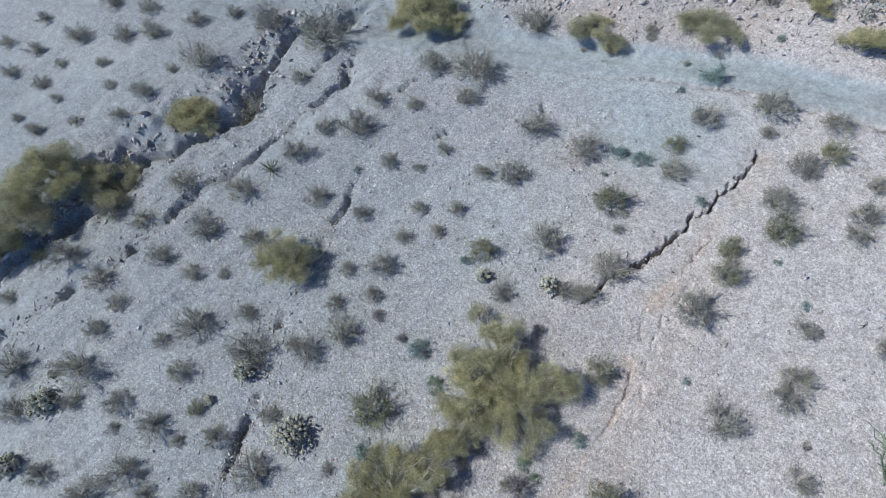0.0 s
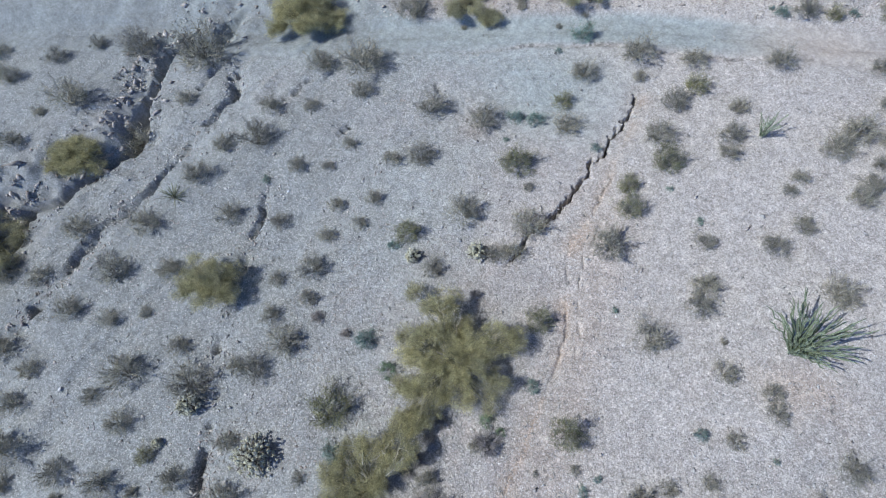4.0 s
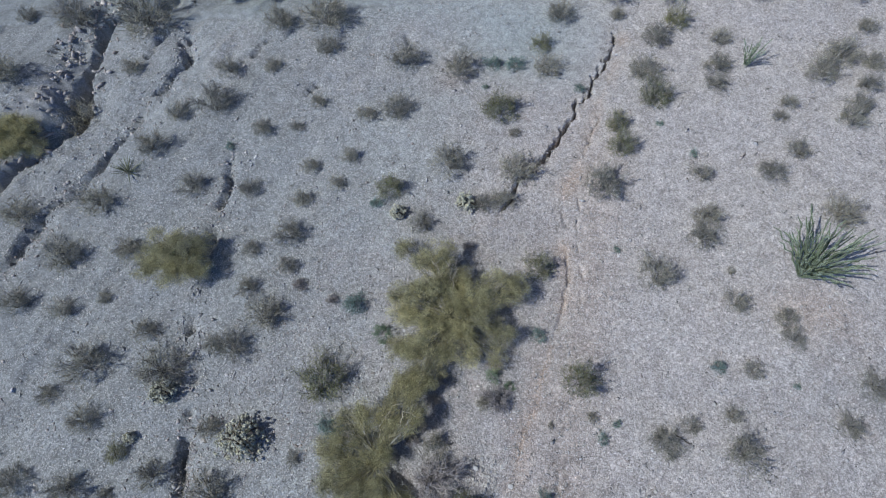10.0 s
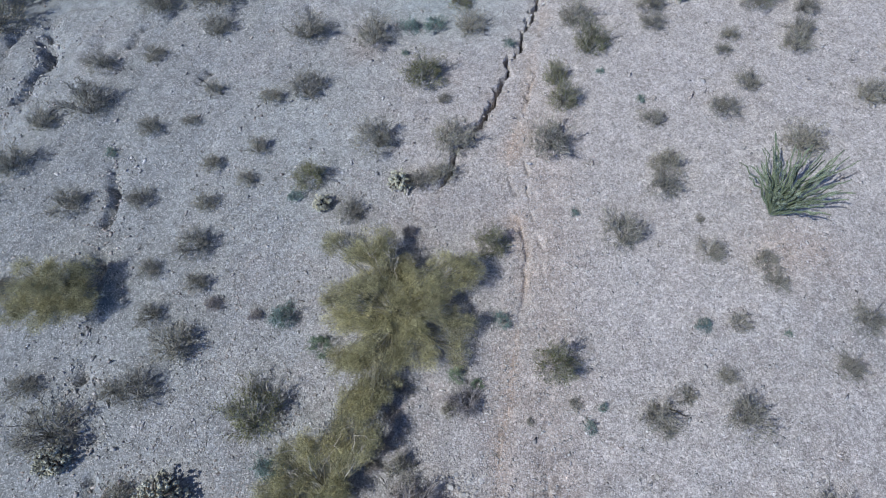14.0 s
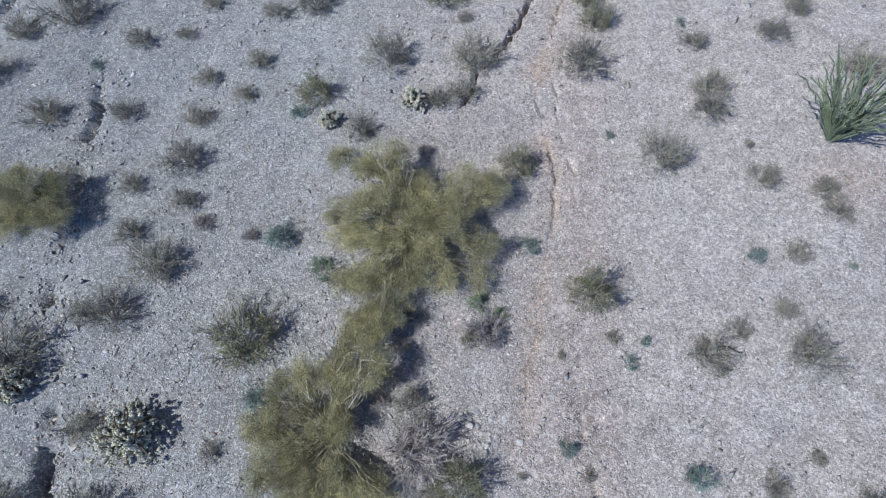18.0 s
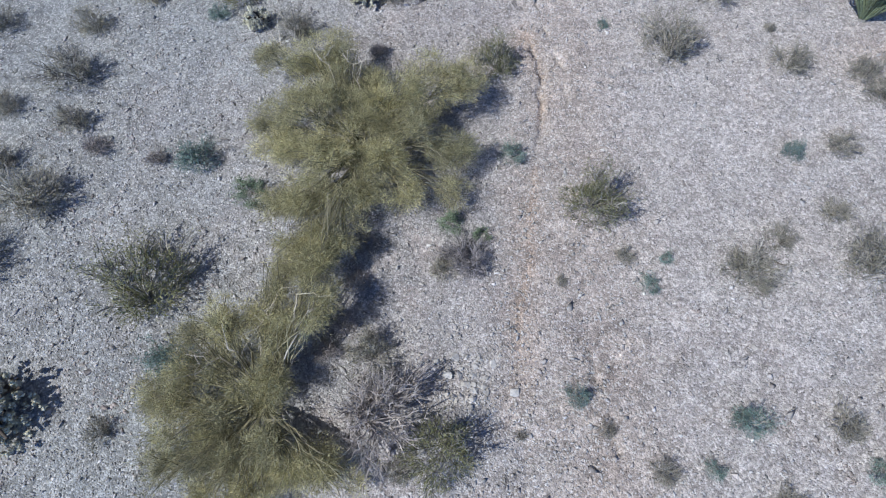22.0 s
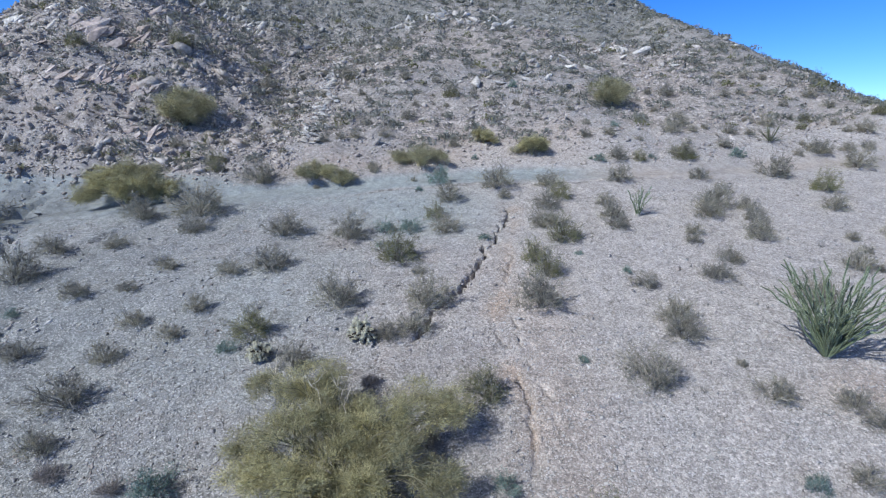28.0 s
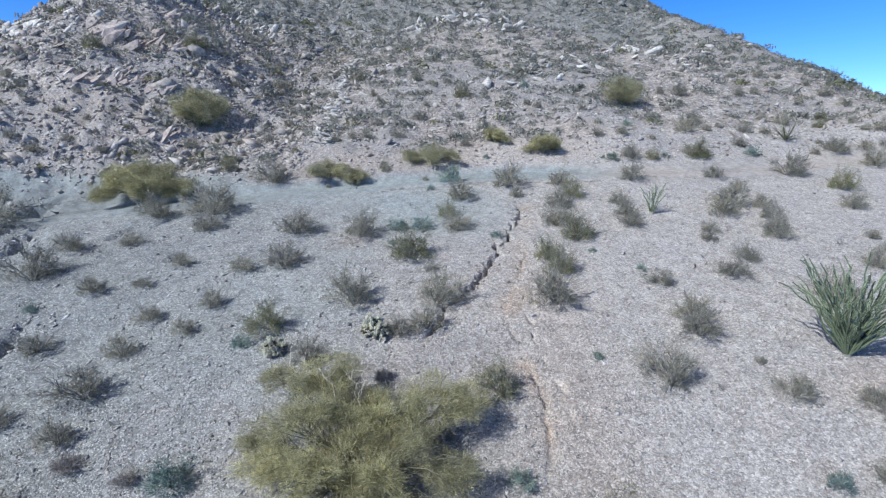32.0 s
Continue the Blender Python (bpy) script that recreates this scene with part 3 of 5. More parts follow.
def soil(x, y):
    """Masks of tan, blue-grey and reddish earth, plus shade painted on the track's edge."""
    n1, n2 = fbm(x, y, 1.5, 61, 3), fbm(x, y, 6.0, 71, 3)
    yb = bench_line(x)
    d = y - yb
    r, u = along(x, y, TRAIL)
    tan = (0.60 + 0.3 * ramp(y, 5, 12)) * np.exp(-(r / 0.50) ** 2) * np.clip(0.55 + 1.2 * n1, 0, 1)
    slip = 0.16 * fbm(x, y, 1.3, 53, 3)
    r, u = along(x + slip, y - slip, TRAIL)
    tan = np.maximum(tan, 0.90 * np.exp(-(r / 0.16) ** 2) * np.clip(0.75 + 1.1 * n1, 0, 1) * ramp(y, 1, 4))
    tan = np.maximum(tan, 0.40 * np.exp(-((x - 2.6) / 1.2) ** 2) * ramp(y, -4, 0) * ramp(y, 19, 13) * np.clip(0.8 + n2, 0, 1))
    tan = np.maximum(tan, 0.6 * np.exp(-((x - 2.9) / 0.9) ** 2) * ramp(y, -4, 0) * ramp(y, 10, 6) * np.clip(0.4 + n1, 0, 1))
    tan = np.maximum(tan, 0.55 * np.exp(-((x - 10.6) / 1.6) ** 2 - ((y - 10.2) / 0.9) ** 2))
    tan = np.maximum(tan, 0.50 * ramp(d, -1.2, 0.1) * ramp(d, 1.9, 1.3) * ramp(x, -1, 7) * np.clip(0.7 + n2, 0, 1))
    tan = np.maximum(tan, 0.45 * ramp(d, 1.5, 2.6) * ramp(d, 14, 7) * np.clip(0.25 + 1.5 * n2, 0, 1))
    r, u = along(x, y, CRACK)
    tan = np.maximum(tan, 0.45 * np.exp(-((r - 0.25) / 0.3) ** 2) * np.clip(0.5 + n1, 0, 1) * ramp(y, 12, 15))
    blue = 1.0 * np.exp(-(np.abs(x + 2.2) / 4.2) ** 3 - (np.abs(y - 20.8) / 3.0) ** 3) * np.clip(0.9 + 0.8 * n2, 0, 1)
    blue = np.maximum(blue, 1.0 * ramp(d - 2.4 * ramp(x, -9, -15), 1.7, 1.3) * ramp(d, -1.2, -0.2) * ramp(x, 11, 4))
    blue = np.maximum(blue, 0.85 * ramp(d, -4.0, -1.2) * ramp(d, 1.7, 1.3) * ramp(x, 3, -4) * np.clip(0.7 + n2, 0, 1))
    blue = np.maximum(blue, 0.6 * ramp(x, -13, -18) * ramp(d, 2, -1) * np.clip(0.6 + n2, 0, 1))
    blue = np.maximum(blue, 0.65 * ramp(x, -4, -10) * ramp(y, 9, 1))
    blue = np.maximum(blue, 0.70 * ramp(x, -1.0, -5) * ramp(d, 2, -1) * np.clip(0.7 + n2, 0, 1))
    red = 0.85 * np.exp(-((x + 4.3) / 1.2) ** 2 - ((y - 17.6) / 2.6) ** 2) * np.clip(0.5 + n1, 0, 1)
    red = np.maximum(red, 0.5 * np.exp(-((x - 2.9) / 0.8) ** 2 - ((y - 3.8) / 2.2) ** 2) * np.clip(0.5 + n1, 0, 1))
    red = np.maximum(red, 0.9 * ramp(d, 2.0, 8.0) * np.clip(0.6 + 1.2 * fbm(x, y, 8.0, 81, 3), 0, 1))
    # brown line at the track's lower edge, standing in for shade in its rut
    edge = d + 0.75 + 0.25 * vnoise(x / 3, y * 0, 68)
    red = np.maximum(red, 0.85 * np.exp(-(edge / 0.14) ** 2) * ramp(x, -9, -5) * ramp(x, 14, 9) * np.clip(0.7 + n1, 0, 1))
    pale = 0.95 * ramp(x, -4, 7) * ramp(d, 6, 0) + 0.75 * ramp(x, -7, 2) * ramp(y, 9, 19) * ramp(d, 9, 5) + 0.25 * ramp(y, 3, 14) * ramp(d, 6, 0)
    pale = np.maximum(pale * np.clip(0.8 + n2, 0, 1), 0.6 * np.exp(-((x - 0.2) / 1.3) ** 2 - ((y - 3.4) / 1.6) ** 2))
    return np.stack([tan, blue, red, pale], -1)


def wear_tone(x, y):
    """Masks of smooth bare earth and of darker blue-grey ground towards the west."""
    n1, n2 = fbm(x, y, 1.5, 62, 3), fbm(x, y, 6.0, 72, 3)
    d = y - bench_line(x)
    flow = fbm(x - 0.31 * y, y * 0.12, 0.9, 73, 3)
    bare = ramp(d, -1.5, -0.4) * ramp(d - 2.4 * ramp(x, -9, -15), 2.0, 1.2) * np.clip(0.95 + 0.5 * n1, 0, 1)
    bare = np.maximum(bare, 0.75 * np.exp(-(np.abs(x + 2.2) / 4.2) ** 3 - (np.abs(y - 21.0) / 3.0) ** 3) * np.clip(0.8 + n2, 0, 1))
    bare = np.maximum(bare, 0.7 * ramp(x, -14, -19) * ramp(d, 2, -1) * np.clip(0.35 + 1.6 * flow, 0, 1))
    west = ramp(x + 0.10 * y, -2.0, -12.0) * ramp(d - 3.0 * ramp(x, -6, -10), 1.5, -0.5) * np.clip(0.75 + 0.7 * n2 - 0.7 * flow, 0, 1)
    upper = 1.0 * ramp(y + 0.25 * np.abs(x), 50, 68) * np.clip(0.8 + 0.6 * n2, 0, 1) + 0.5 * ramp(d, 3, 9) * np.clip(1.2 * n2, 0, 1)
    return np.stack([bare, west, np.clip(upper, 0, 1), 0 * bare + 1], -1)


rub = ground_mesh.color_attributes.new("wear_tone", "FLOAT_COLOR", "POINT")
rub.data.foreach_set("color", wear_tone(X, Y).reshape(-1).astype(np.float32))
tint = ground_mesh.color_attributes.new("soil", "FLOAT_COLOR", "POINT")
tint.data.foreach_set("color", soil(X, Y).reshape(-1).astype(np.float32))
tagged(new("ground", ground_mesh), "grey gravelly desert hillside rising to a rocky mountain", "ground", kind="structure")


def lay(x, y):
    return float(height(x, y))


# ---- loose gravel ----
STONE_F = np.array([[0, 2, 4], [2, 1, 4], [1, 3, 4], [3, 0, 4], [2, 0, 5], [1, 2, 5], [3, 1, 5], [0, 3, 5]])
STONE_V = np.array([[-1, 0, 0], [1, 0, 0], [0, -1, 0], [0, 1, 0], [0, 0, 1], [0, 0, -1.0]])


def gravel(name, x, y, size, mat, label, seed, flat=0.55, sink=0.25):
    rng = np.random.default_rng(seed)
    n = len(x)
    v = STONE_V[None] * rng.uniform(0.55, 1.35, (n, 6, 1)) + rng.normal(size=(n, 6, 3)) * 0.22
    v *= (size[:, None] * rng.uniform([0.8, 0.5, flat * 0.6], [1.7, 0.95, flat * 1.2], (n, 3)))[:, None]
    a = rng.uniform(0, 6.283, n)
    ca, sa = np.cos(a)[:, None], np.sin(a)[:, None]
    vx, vy = v[:, :, 0] * ca - v[:, :, 1] * sa, v[:, :, 0] * sa + v[:, :, 1] * ca
    tx, ty = rng.normal(size=(2, n, 1)) * 0.35
    vz = v[:, :, 2] + vx * tx + vy * ty
    z = height(x, y)
    pts = np.stack([vx + x[:, None], vy + y[:, None], vz + z[:, None] + (size * flat * sink)[:, None]], -1)
    f = (STONE_F[None] + (np.arange(n) * 6)[:, None, None]).reshape(-1, 3)
    return tagged(new(name, mesh_of(name, pts.reshape(-1, 3), f, mat)), label, "gravel", kind="stuff")


rng = np.random.default_rng(11)
n = 76000
px, py = rng.uniform(-10, 11, n), -3.5 + 16 * rng.uniform(0, 1, n) ** 1.15
size = np.clip(rng.lognormal(-3.98, 0.45, n), 0.009, 0.09)
gravel("gravel", px, py, size, GRAVEL, "grey and whitish angular gravel strewn over the slope", 12)
n = 32000
px, py = rng.uniform(-24, 24, n), rng.uniform(-3, 27, n)
off = py - bench_line(px)
keep = ~((np.abs(px) < 11) & (py < 12)) & ~((off > -0.8) & (off < 1.5) & (rng.uniform(0, 1, n) < 0.93))
px, py = px[keep], py[keep]
size = np.clip(rng.lognormal(-3.45, 0.42, len(px)), 0.016, 0.12)
gravel("gravel", px, py, size, GRAVEL, "grey stones scattered over the upper slope and bench", 13, 0.45)
# pale heap of quartz chips below the palo verdes
n = 420
px, py = rng.normal(0.1, 0.75, n), rng.normal(3.0, 0.65, n)
gravel("quartz_gravel", px, py, rng.uniform(0.010, 0.036, n), PALE_ROCK, "pale quartz chips scattered on the slope", 14)
# stony ground of the mountain
n = 62000
px, py = rng.uniform(-45, 45, n), rng.uniform(22, 105, n)
far = py - bench_line(px)
keep = (far > 3.5) & (rng.uniform(0, 1, n) < np.clip(0.35 + 0.9 * fbm(px, py, 7.0, 91, 3) + 0.45 * (px < -12), 0.10, 1))
px, py = px[keep], py[keep]
size = np.clip(rng.lognormal(-2.45, 0.55, len(px)), 0.05, 0.5) * (0.8 + py / 160) * np.where((px < -13) & (py < 62), 1.3, 1.0)
extra = 15000
wx, wy = rng.uniform(-37, -9, extra), rng.uniform(23, 60, extra)
fits = wy - bench_line(wx) > 3.0
px, py = np.concatenate([px, wx[fits]]), np.concatenate([py, wy[fits]])
size = np.concatenate([size, np.clip(rng.lognormal(-2.45, 0.5, fits.sum()), 0.04, 0.4)])
wx, wy = rng.uniform(-12, 32, 15000), rng.uniform(22, 52, 15000)
d = wy - bench_line(wx)
fits = (d > 1.7) & (d < 20)
px, py = np.concatenate([px, wx[fits]]), np.concatenate([py, wy[fits]])
size = np.concatenate([size, np.clip(rng.lognormal(-2.85, 0.5, fits.sum()), 0.03, 0.3)])
high = py + 0.25 * np.abs(px) > 60
gravel("mountain_stones", px[~high], py[~high], size[~high], ROCK, "broken grey-brown rock covering the mountainside", 15, 0.7)
gravel("summit_scree", px[high], py[high], size[high], SCREE, "dark grey scree covering the upper mountain", 25, 0.7)


# broken rock in the wash
n = 1100
u = rng.uniform(0, len(GULLY) - 1.001, n)
k = u.astype(int)
ends = np.array(GULLY)
spot = ends[k] + (ends[k + 1] - ends[k]) * (u - k)[:, None] + rng.normal(size=(n, 2)) * 0.9 + [-0.7, 0.35]
gravel("wash_stones", spot[:, 0], spot[:, 1], np.clip(rng.lognormal(-2.55, 0.5, n), 0.04, 0.3), ROCK, "broken dark rock along the wash", 16, 0.75)
# rubble along the rills
for line, count, seed in ((SIDE_RILL, 1500, 17), (LOW_RILL, 900, 18), (CRACK, 70, 19)):
    ends = np.array(line)
    u = rng.uniform(0, len(line) - 1.001, count)
    k = u.astype(int)
    spot = ends[k] + (ends[k + 1] - ends[k]) * (u - k)[:, None] + rng.normal(size=(count, 2)) * (0.12 if line is CRACK else 0.35)
    gravel("rill_rubble", spot[:, 0], spot[:, 1], np.clip(rng.lognormal(-3.2, 0.45, count), 0.02, 0.11), GRAVEL, "loose rubble along a dry rill", seed, 0.7)
# dry tufts and litter


def litter(name, n, x0, x1, y0, y1, length, mat, label, seed):
    r = np.random.default_rng(seed)
    x, y = r.uniform(x0, x1, n), r.uniform(y0, y1, n)
    s = Soup()
    b = np.repeat(np.stack([x, y, height(x, y) - 0.005], -1), 9, axis=0) + r.normal(size=(n * 9, 3)) * [0.015, 0.015, 0]
    w = r.normal(size=(n * 9, 3)) + [0, 0, 0.9]
    w[:, 2] = np.abs(w[:, 2])
    s.blades(b, w, np.repeat(length * r.lognormal(0, 0.4, n), 9) * r.uniform(0.6, 1.1, n * 9), 0.010, r)
    tagged(new(name, s.mesh(name, mat)), label, "litter", kind="stuff")


# ---- plants ----
def shrub_meshes(seed, stems, leaves, leaf_size, tall, twig_mat, leaf_mat, name, inner=0.35, side=3, droop=0.0):
    """Stems and foliage of a low shrub of radius one."""
    rng = np.random.default_rng(seed)
    wood, leaf = Soup(), Soup()
    lean = rng.normal(size=2) * 0.12
    tips = []
    for k in range(stems):
        a, q = rng.uniform(0, 6.283), math.sqrt(rng.uniform(0.02, 1))
        lobe = 0.72 + 0.28 * math.sin(2 * a + seed) * math.sin(3 * a + 2 * seed)
        q *= 0.92
        end = np.array([math.cos(a) * q * lobe + lean[0], math.sin(a) * q * lobe + lean[1], tall * math.sqrt(max(0.05, 1.02 - q * q)) * rng.uniform(0.7, 1.12)])
        p = bend((end[0] * 0.05, end[1] * 0.05, -0.04), end, rng, 4, 0.10, 0.05)
        wood.tube(p, 0.017, 0.005, 3)
        for j in range(side):
            u = rng.uniform(0.4, 0.95)
            s = p[0] + (p[-1] - p[0]) * u + (p[2] - (p[0] + p[-1]) / 2) * math.sin(u * 3.14)
            e = s + (end - p[0]) * rng.uniform(0.15, 0.38) + rng.normal(size=3) * 0.13
            e[2] = max(e[2], 0.02)
            tips.append((s, e))
        tips.append((p[2], end))
    s, e = np.array([t[0] for t in tips]), np.array([t[1] for t in tips])
    wood.blades(s, e - s, np.linalg.norm(e - s, axis=1), 0.020, rng)
    m = len(s) * 3
    pick = rng.integers(0, len(s), m)
    u = rng.uniform(0.3, 1.0, m)[:, None]
    b = s[pick] + (e - s)[pick] * u
    w = (e - s)[pick] + rng.normal(size=(m, 3)) * 0.15
    wood.slivers(b, w, rng.uniform(0.08, 0.26, m), 0.016, rng)
    if leaves:
        half = leaves // 2
        pick = rng.integers(0, len(s), half)
        u = (inner + (1.1 - inner) * rng.uniform(0, 1, half) ** 0.7)[:, None]
        at = s[pick] + (e - s)[pick] * u + rng.normal(size=(half, 3)) * 0.06
        rest = leaves - half
        w = rng.normal(size=(rest, 3))
        w[:, 2] = np.abs(w[:, 2]) + 0.1
        w /= np.linalg.norm(w, axis=1)[:, None]
        a2 = np.arctan2(w[:, 1], w[:, 0])
        lobe = 0.78 + 0.22 * np.sin(2 * a2 + seed) * np.sin(3 * a2 + 2 * seed)
        ball = w * (lobe * rng.uniform(0.35, 1.02, rest) ** 0.6)[:, None] * [1, 1, tall] + [lean[0], lean[1], 0]
        clump = np.sin(ball[:, 0] * 9 + seed) + np.sin(ball[:, 1] * 10 + 2 * seed) + np.sin(ball[:, 2] * 9)
        at[:, 2] = np.abs(at[:, 2])
        leaf.leaves(at, leaf_size, rng)
        ball = ball[clump > -0.8]
        w = ball + [-lean[0], -lean[1], 0.15] + rng.normal(size=ball.shape) * 0.32
        leaf.slivers(ball * 0.9, w, rng.uniform(0.07, 0.19, len(ball)), rng.uniform(0.012, 0.024, len(ball)), rng)
        return wood.mesh("branchwork", twig_mat), leaf.mesh("foliage", leaf_mat)
    return wood.mesh("branchwork", twig_mat), None


def shrub_kind(name, count, label, seed, **kw):
    out = []
    for k in range(count):
        wood, leaf = shrub_meshes(seed + 7 * k, name=name, **kw)
        out.append((name, label, wood, leaf))
    return out


def plant_shrub(kind, x, y, r, group, rng):
    name, label, wood, leaf = kind
    ob = thing(name, label, name.replace("_", " ").split()[-1] if "bush" not in name else "shrub", group)
    s = r * rng.uniform(1.14, 1.30)
    ob.matrix_basis = pose(x, y, lay(x, y) - 0.02, rng.uniform(-4, 4) - 6, rng.uniform(-5, 5), rng.uniform(0, 360)) @ Matrix.Diagonal((s, s * rng.uniform(0.88, 1.1), s * rng.uniform(0.85, 1.1), 1))
    child("branchwork", wood, ob)
    if leaf:
        child("foliage", leaf, ob)
    return ob


BURSAGE = shrub_kind("bursage_shrub", 6, "low twiggy grey-brown bursage shrub on gravel", 100, stems=26, leaves=2500, leaf_size=0.036, tall=0.82, twig_mat=TWIG, leaf_mat=LEAF_BURSAGE, side=4)
CREOSOTE = shrub_kind("creosote_shrub", 4, "olive-green creosote shrub with fine twigs on gravel", 200, stems=22, leaves=4200, leaf_size=0.031, tall=1.0, twig_mat=TWIG, leaf_mat=LEAF_GREEN, side=4)
BRITTLE = shrub_kind("brittlebush", 4, "small rounded silver-green brittlebush on gravel", 300, stems=14, leaves=2600, leaf_size=0.046, tall=0.78, twig_mat=TWIG, leaf_mat=LEAF_SILVER, side=3)
FRESH = shrub_kind("leafy_bush", 2, "small rounded fresh-green leafy bush on gravel", 350, stems=14, leaves=3000, leaf_size=0.050, tall=0.85, twig_mat=TWIG, leaf_mat=LEAF_FRESH, side=3)
DEADBUSH = shrub_kind("dead_shrub", 2, "leafless grey dead shrub with tangled twigs", 400, stems=70, leaves=700, leaf_size=0.03, tall=0.6, twig_mat=DEAD_TWIG, leaf_mat=DEAD_TWIG, side=6)

BURSAGE_FAR_WEST = [
    (-16.53, -5.00, 0.66), (-19.57, -4.18, 0.70), (-21.44, -3.10, 0.95), (-17.61, -2.45, 0.49), (-18.58, -1.33, 1.07), (-25.00, -1.04, 0.47), (-19.10, 0.25, 0.59), (-19.35, 1.53, 0.52),
    (-21.00, 1.95, 0.69), (-23.61, 1.97, 0.87), (-19.15, 4.29, 0.69), (-17.09, 4.50, 0.53), (-23.69, 4.95, 0.75), (-21.77, 5.19, 0.65), (-31.71, 5.84, 0.54), (-33.91, 5.90, 0.37),
    (-18.03, 6.38, 0.85), (-29.82, 7.47, 0.45), (-21.33, 7.85, 0.74), (-37.93, 7.98, 0.60), (-32.73, 8.12, 0.37), (-34.94, 8.35, 0.58), (-27.24, 8.93, 0.52),
]
BURSAGE_FAR_WEST_TWO = [
    (-17.93, 9.03, 0.88), (-40.79, 9.61, 0.52), (-37.91, 9.95, 0.61), (-35.04, 10.00, 0.49), (-29.92, 10.11, 0.46), (-27.17, 10.64, 0.71), (-32.17, 11.22, 0.48), (-16.82, 11.80, 0.73),
    (-35.82, 12.00, 0.91), (-39.70, 12.19, 0.53), (-27.04, 12.62, 0.45), (-32.43, 13.23, 0.79), (-21.63, 13.41, 1.08), (-25.54, 13.59, 1.07), (-16.42, 13.62, 0.66), (-30.66, 14.19, 0.77),
    (-36.05, 15.21, 0.84), (-33.11, 15.85, 0.71), (-19.80, 15.87, 0.53), (-28.99, 16.23, 0.68), (-26.89, 17.67, 0.58), (-24.29, 18.14, 1.14), (-20.62, 18.81, 1.65),
]
BURSAGE_FAR_WEST = BURSAGE_FAR_WEST + BURSAGE_FAR_WEST_TWO
BURSAGE_BENCH = [
    (12.82, 20.24, 0.48), (6.98, 20.25, 0.61), (11.22, 20.50, 0.80), (13.15, 21.28, 0.56), (4.35, 21.33, 0.80), (17.06, 21.41, 0.63), (11.85, 21.64, 0.86), (6.93, 21.66, 0.48),
    (-0.20, 22.00, 0.72), (2.34, 22.47, 0.42), (13.13, 23.37, 0.54), (2.02, 23.59, 0.92), (-9.75, 23.82, 1.00), (4.60, 23.89, 0.69), (8.33, 24.58, 0.73), (12.82, 25.28, 0.67),
    (16.69, 25.68, 1.01), (-4.50, 25.71, 0.40), (22.37, 27.35, 0.98), (9.36, 27.87, 0.73), (21.43, 29.35, 0.76), (14.24, 32.22, 0.95), (-15.30, 40.17, 0.93),
]
BURSAGE_WEST = [
    (-14.28, -4.48, 0.77), (-11.90, -2.96, 0.50), (-13.28, -2.85, 0.77), (-15.11, -2.12, 0.33), (-10.24, -1.94, 0.62), (-15.72, -1.29, 0.68), (-13.57, -0.97, 0.73), (-12.17, -0.85, 0.32),
    (-8.56, -0.07, 0.74), (-10.83, 0.10, 0.64), (-14.15, 1.08, 0.62), (-15.98, 1.61, 0.43), (-9.57, 1.88, 0.52), (-14.93, 2.85, 0.85), (-12.07, 3.30, 1.03), (-9.64, 4.51, 0.67),
    (-13.24, 4.52, 0.49), (-10.53, 4.60, 0.41), (-15.60, 5.22, 0.37), (-9.06, 5.99, 0.79), (-9.97, 6.89, 0.52), (-15.61, 7.37, 0.68), (-8.71, 7.99, 0.46), (-10.46, 8.26, 0.43),
]
BURSAGE_UPPER_EAST = [
    (9.80, 9.00, 0.43), (17.69, 9.33, 0.64), (9.57, 9.65, 0.44), (18.70, 9.83, 0.43), (7.83, 9.89, 0.52), (22.72, 10.35, 0.52), (20.88, 10.56, 0.44), (15.16, 10.61, 0.57),
    (7.67, 11.08, 0.18), (23.88, 11.16, 0.45), (17.21, 11.62, 0.73), (21.72, 11.70, 0.53), (19.50, 11.88, 0.75), (25.22, 11.96, 0.39), (6.64, 12.24, 0.65), (24.39, 12.92, 0.39),
    (6.75, 12.98, 0.56), (23.17, 13.76, 0.70), (18.31, 13.84, 0.46), (11.37, 13.94, 0.80),
]
BURSAGE_UPPER_EAST_TWO = [
    (21.28, 14.04, 0.39), (16.36, 14.22, 0.76), (6.57, 14.77, 0.50), (19.85, 15.16, 0.63), (21.05, 15.31, 0.63), (9.01, 15.43, 0.59), (15.96, 15.88, 0.46), (14.99, 15.97, 0.23),
    (14.29, 16.04, 0.64), (17.46, 16.05, 0.63), (10.14, 16.52, 0.53), (15.42, 17.32, 0.31), (20.34, 17.57, 0.57), (19.11, 18.03, 0.32), (9.43, 18.11, 0.38), (12.15, 18.24, 0.63),
    (15.75, 18.49, 0.37), (17.82, 18.65, 0.65), (9.75, 18.80, 0.44), (12.42, 19.02, 0.57), (6.79, 19.32, 0.54),
]
BURSAGE_UPPER_EAST = BURSAGE_UPPER_EAST + BURSAGE_UPPER_EAST_TWO
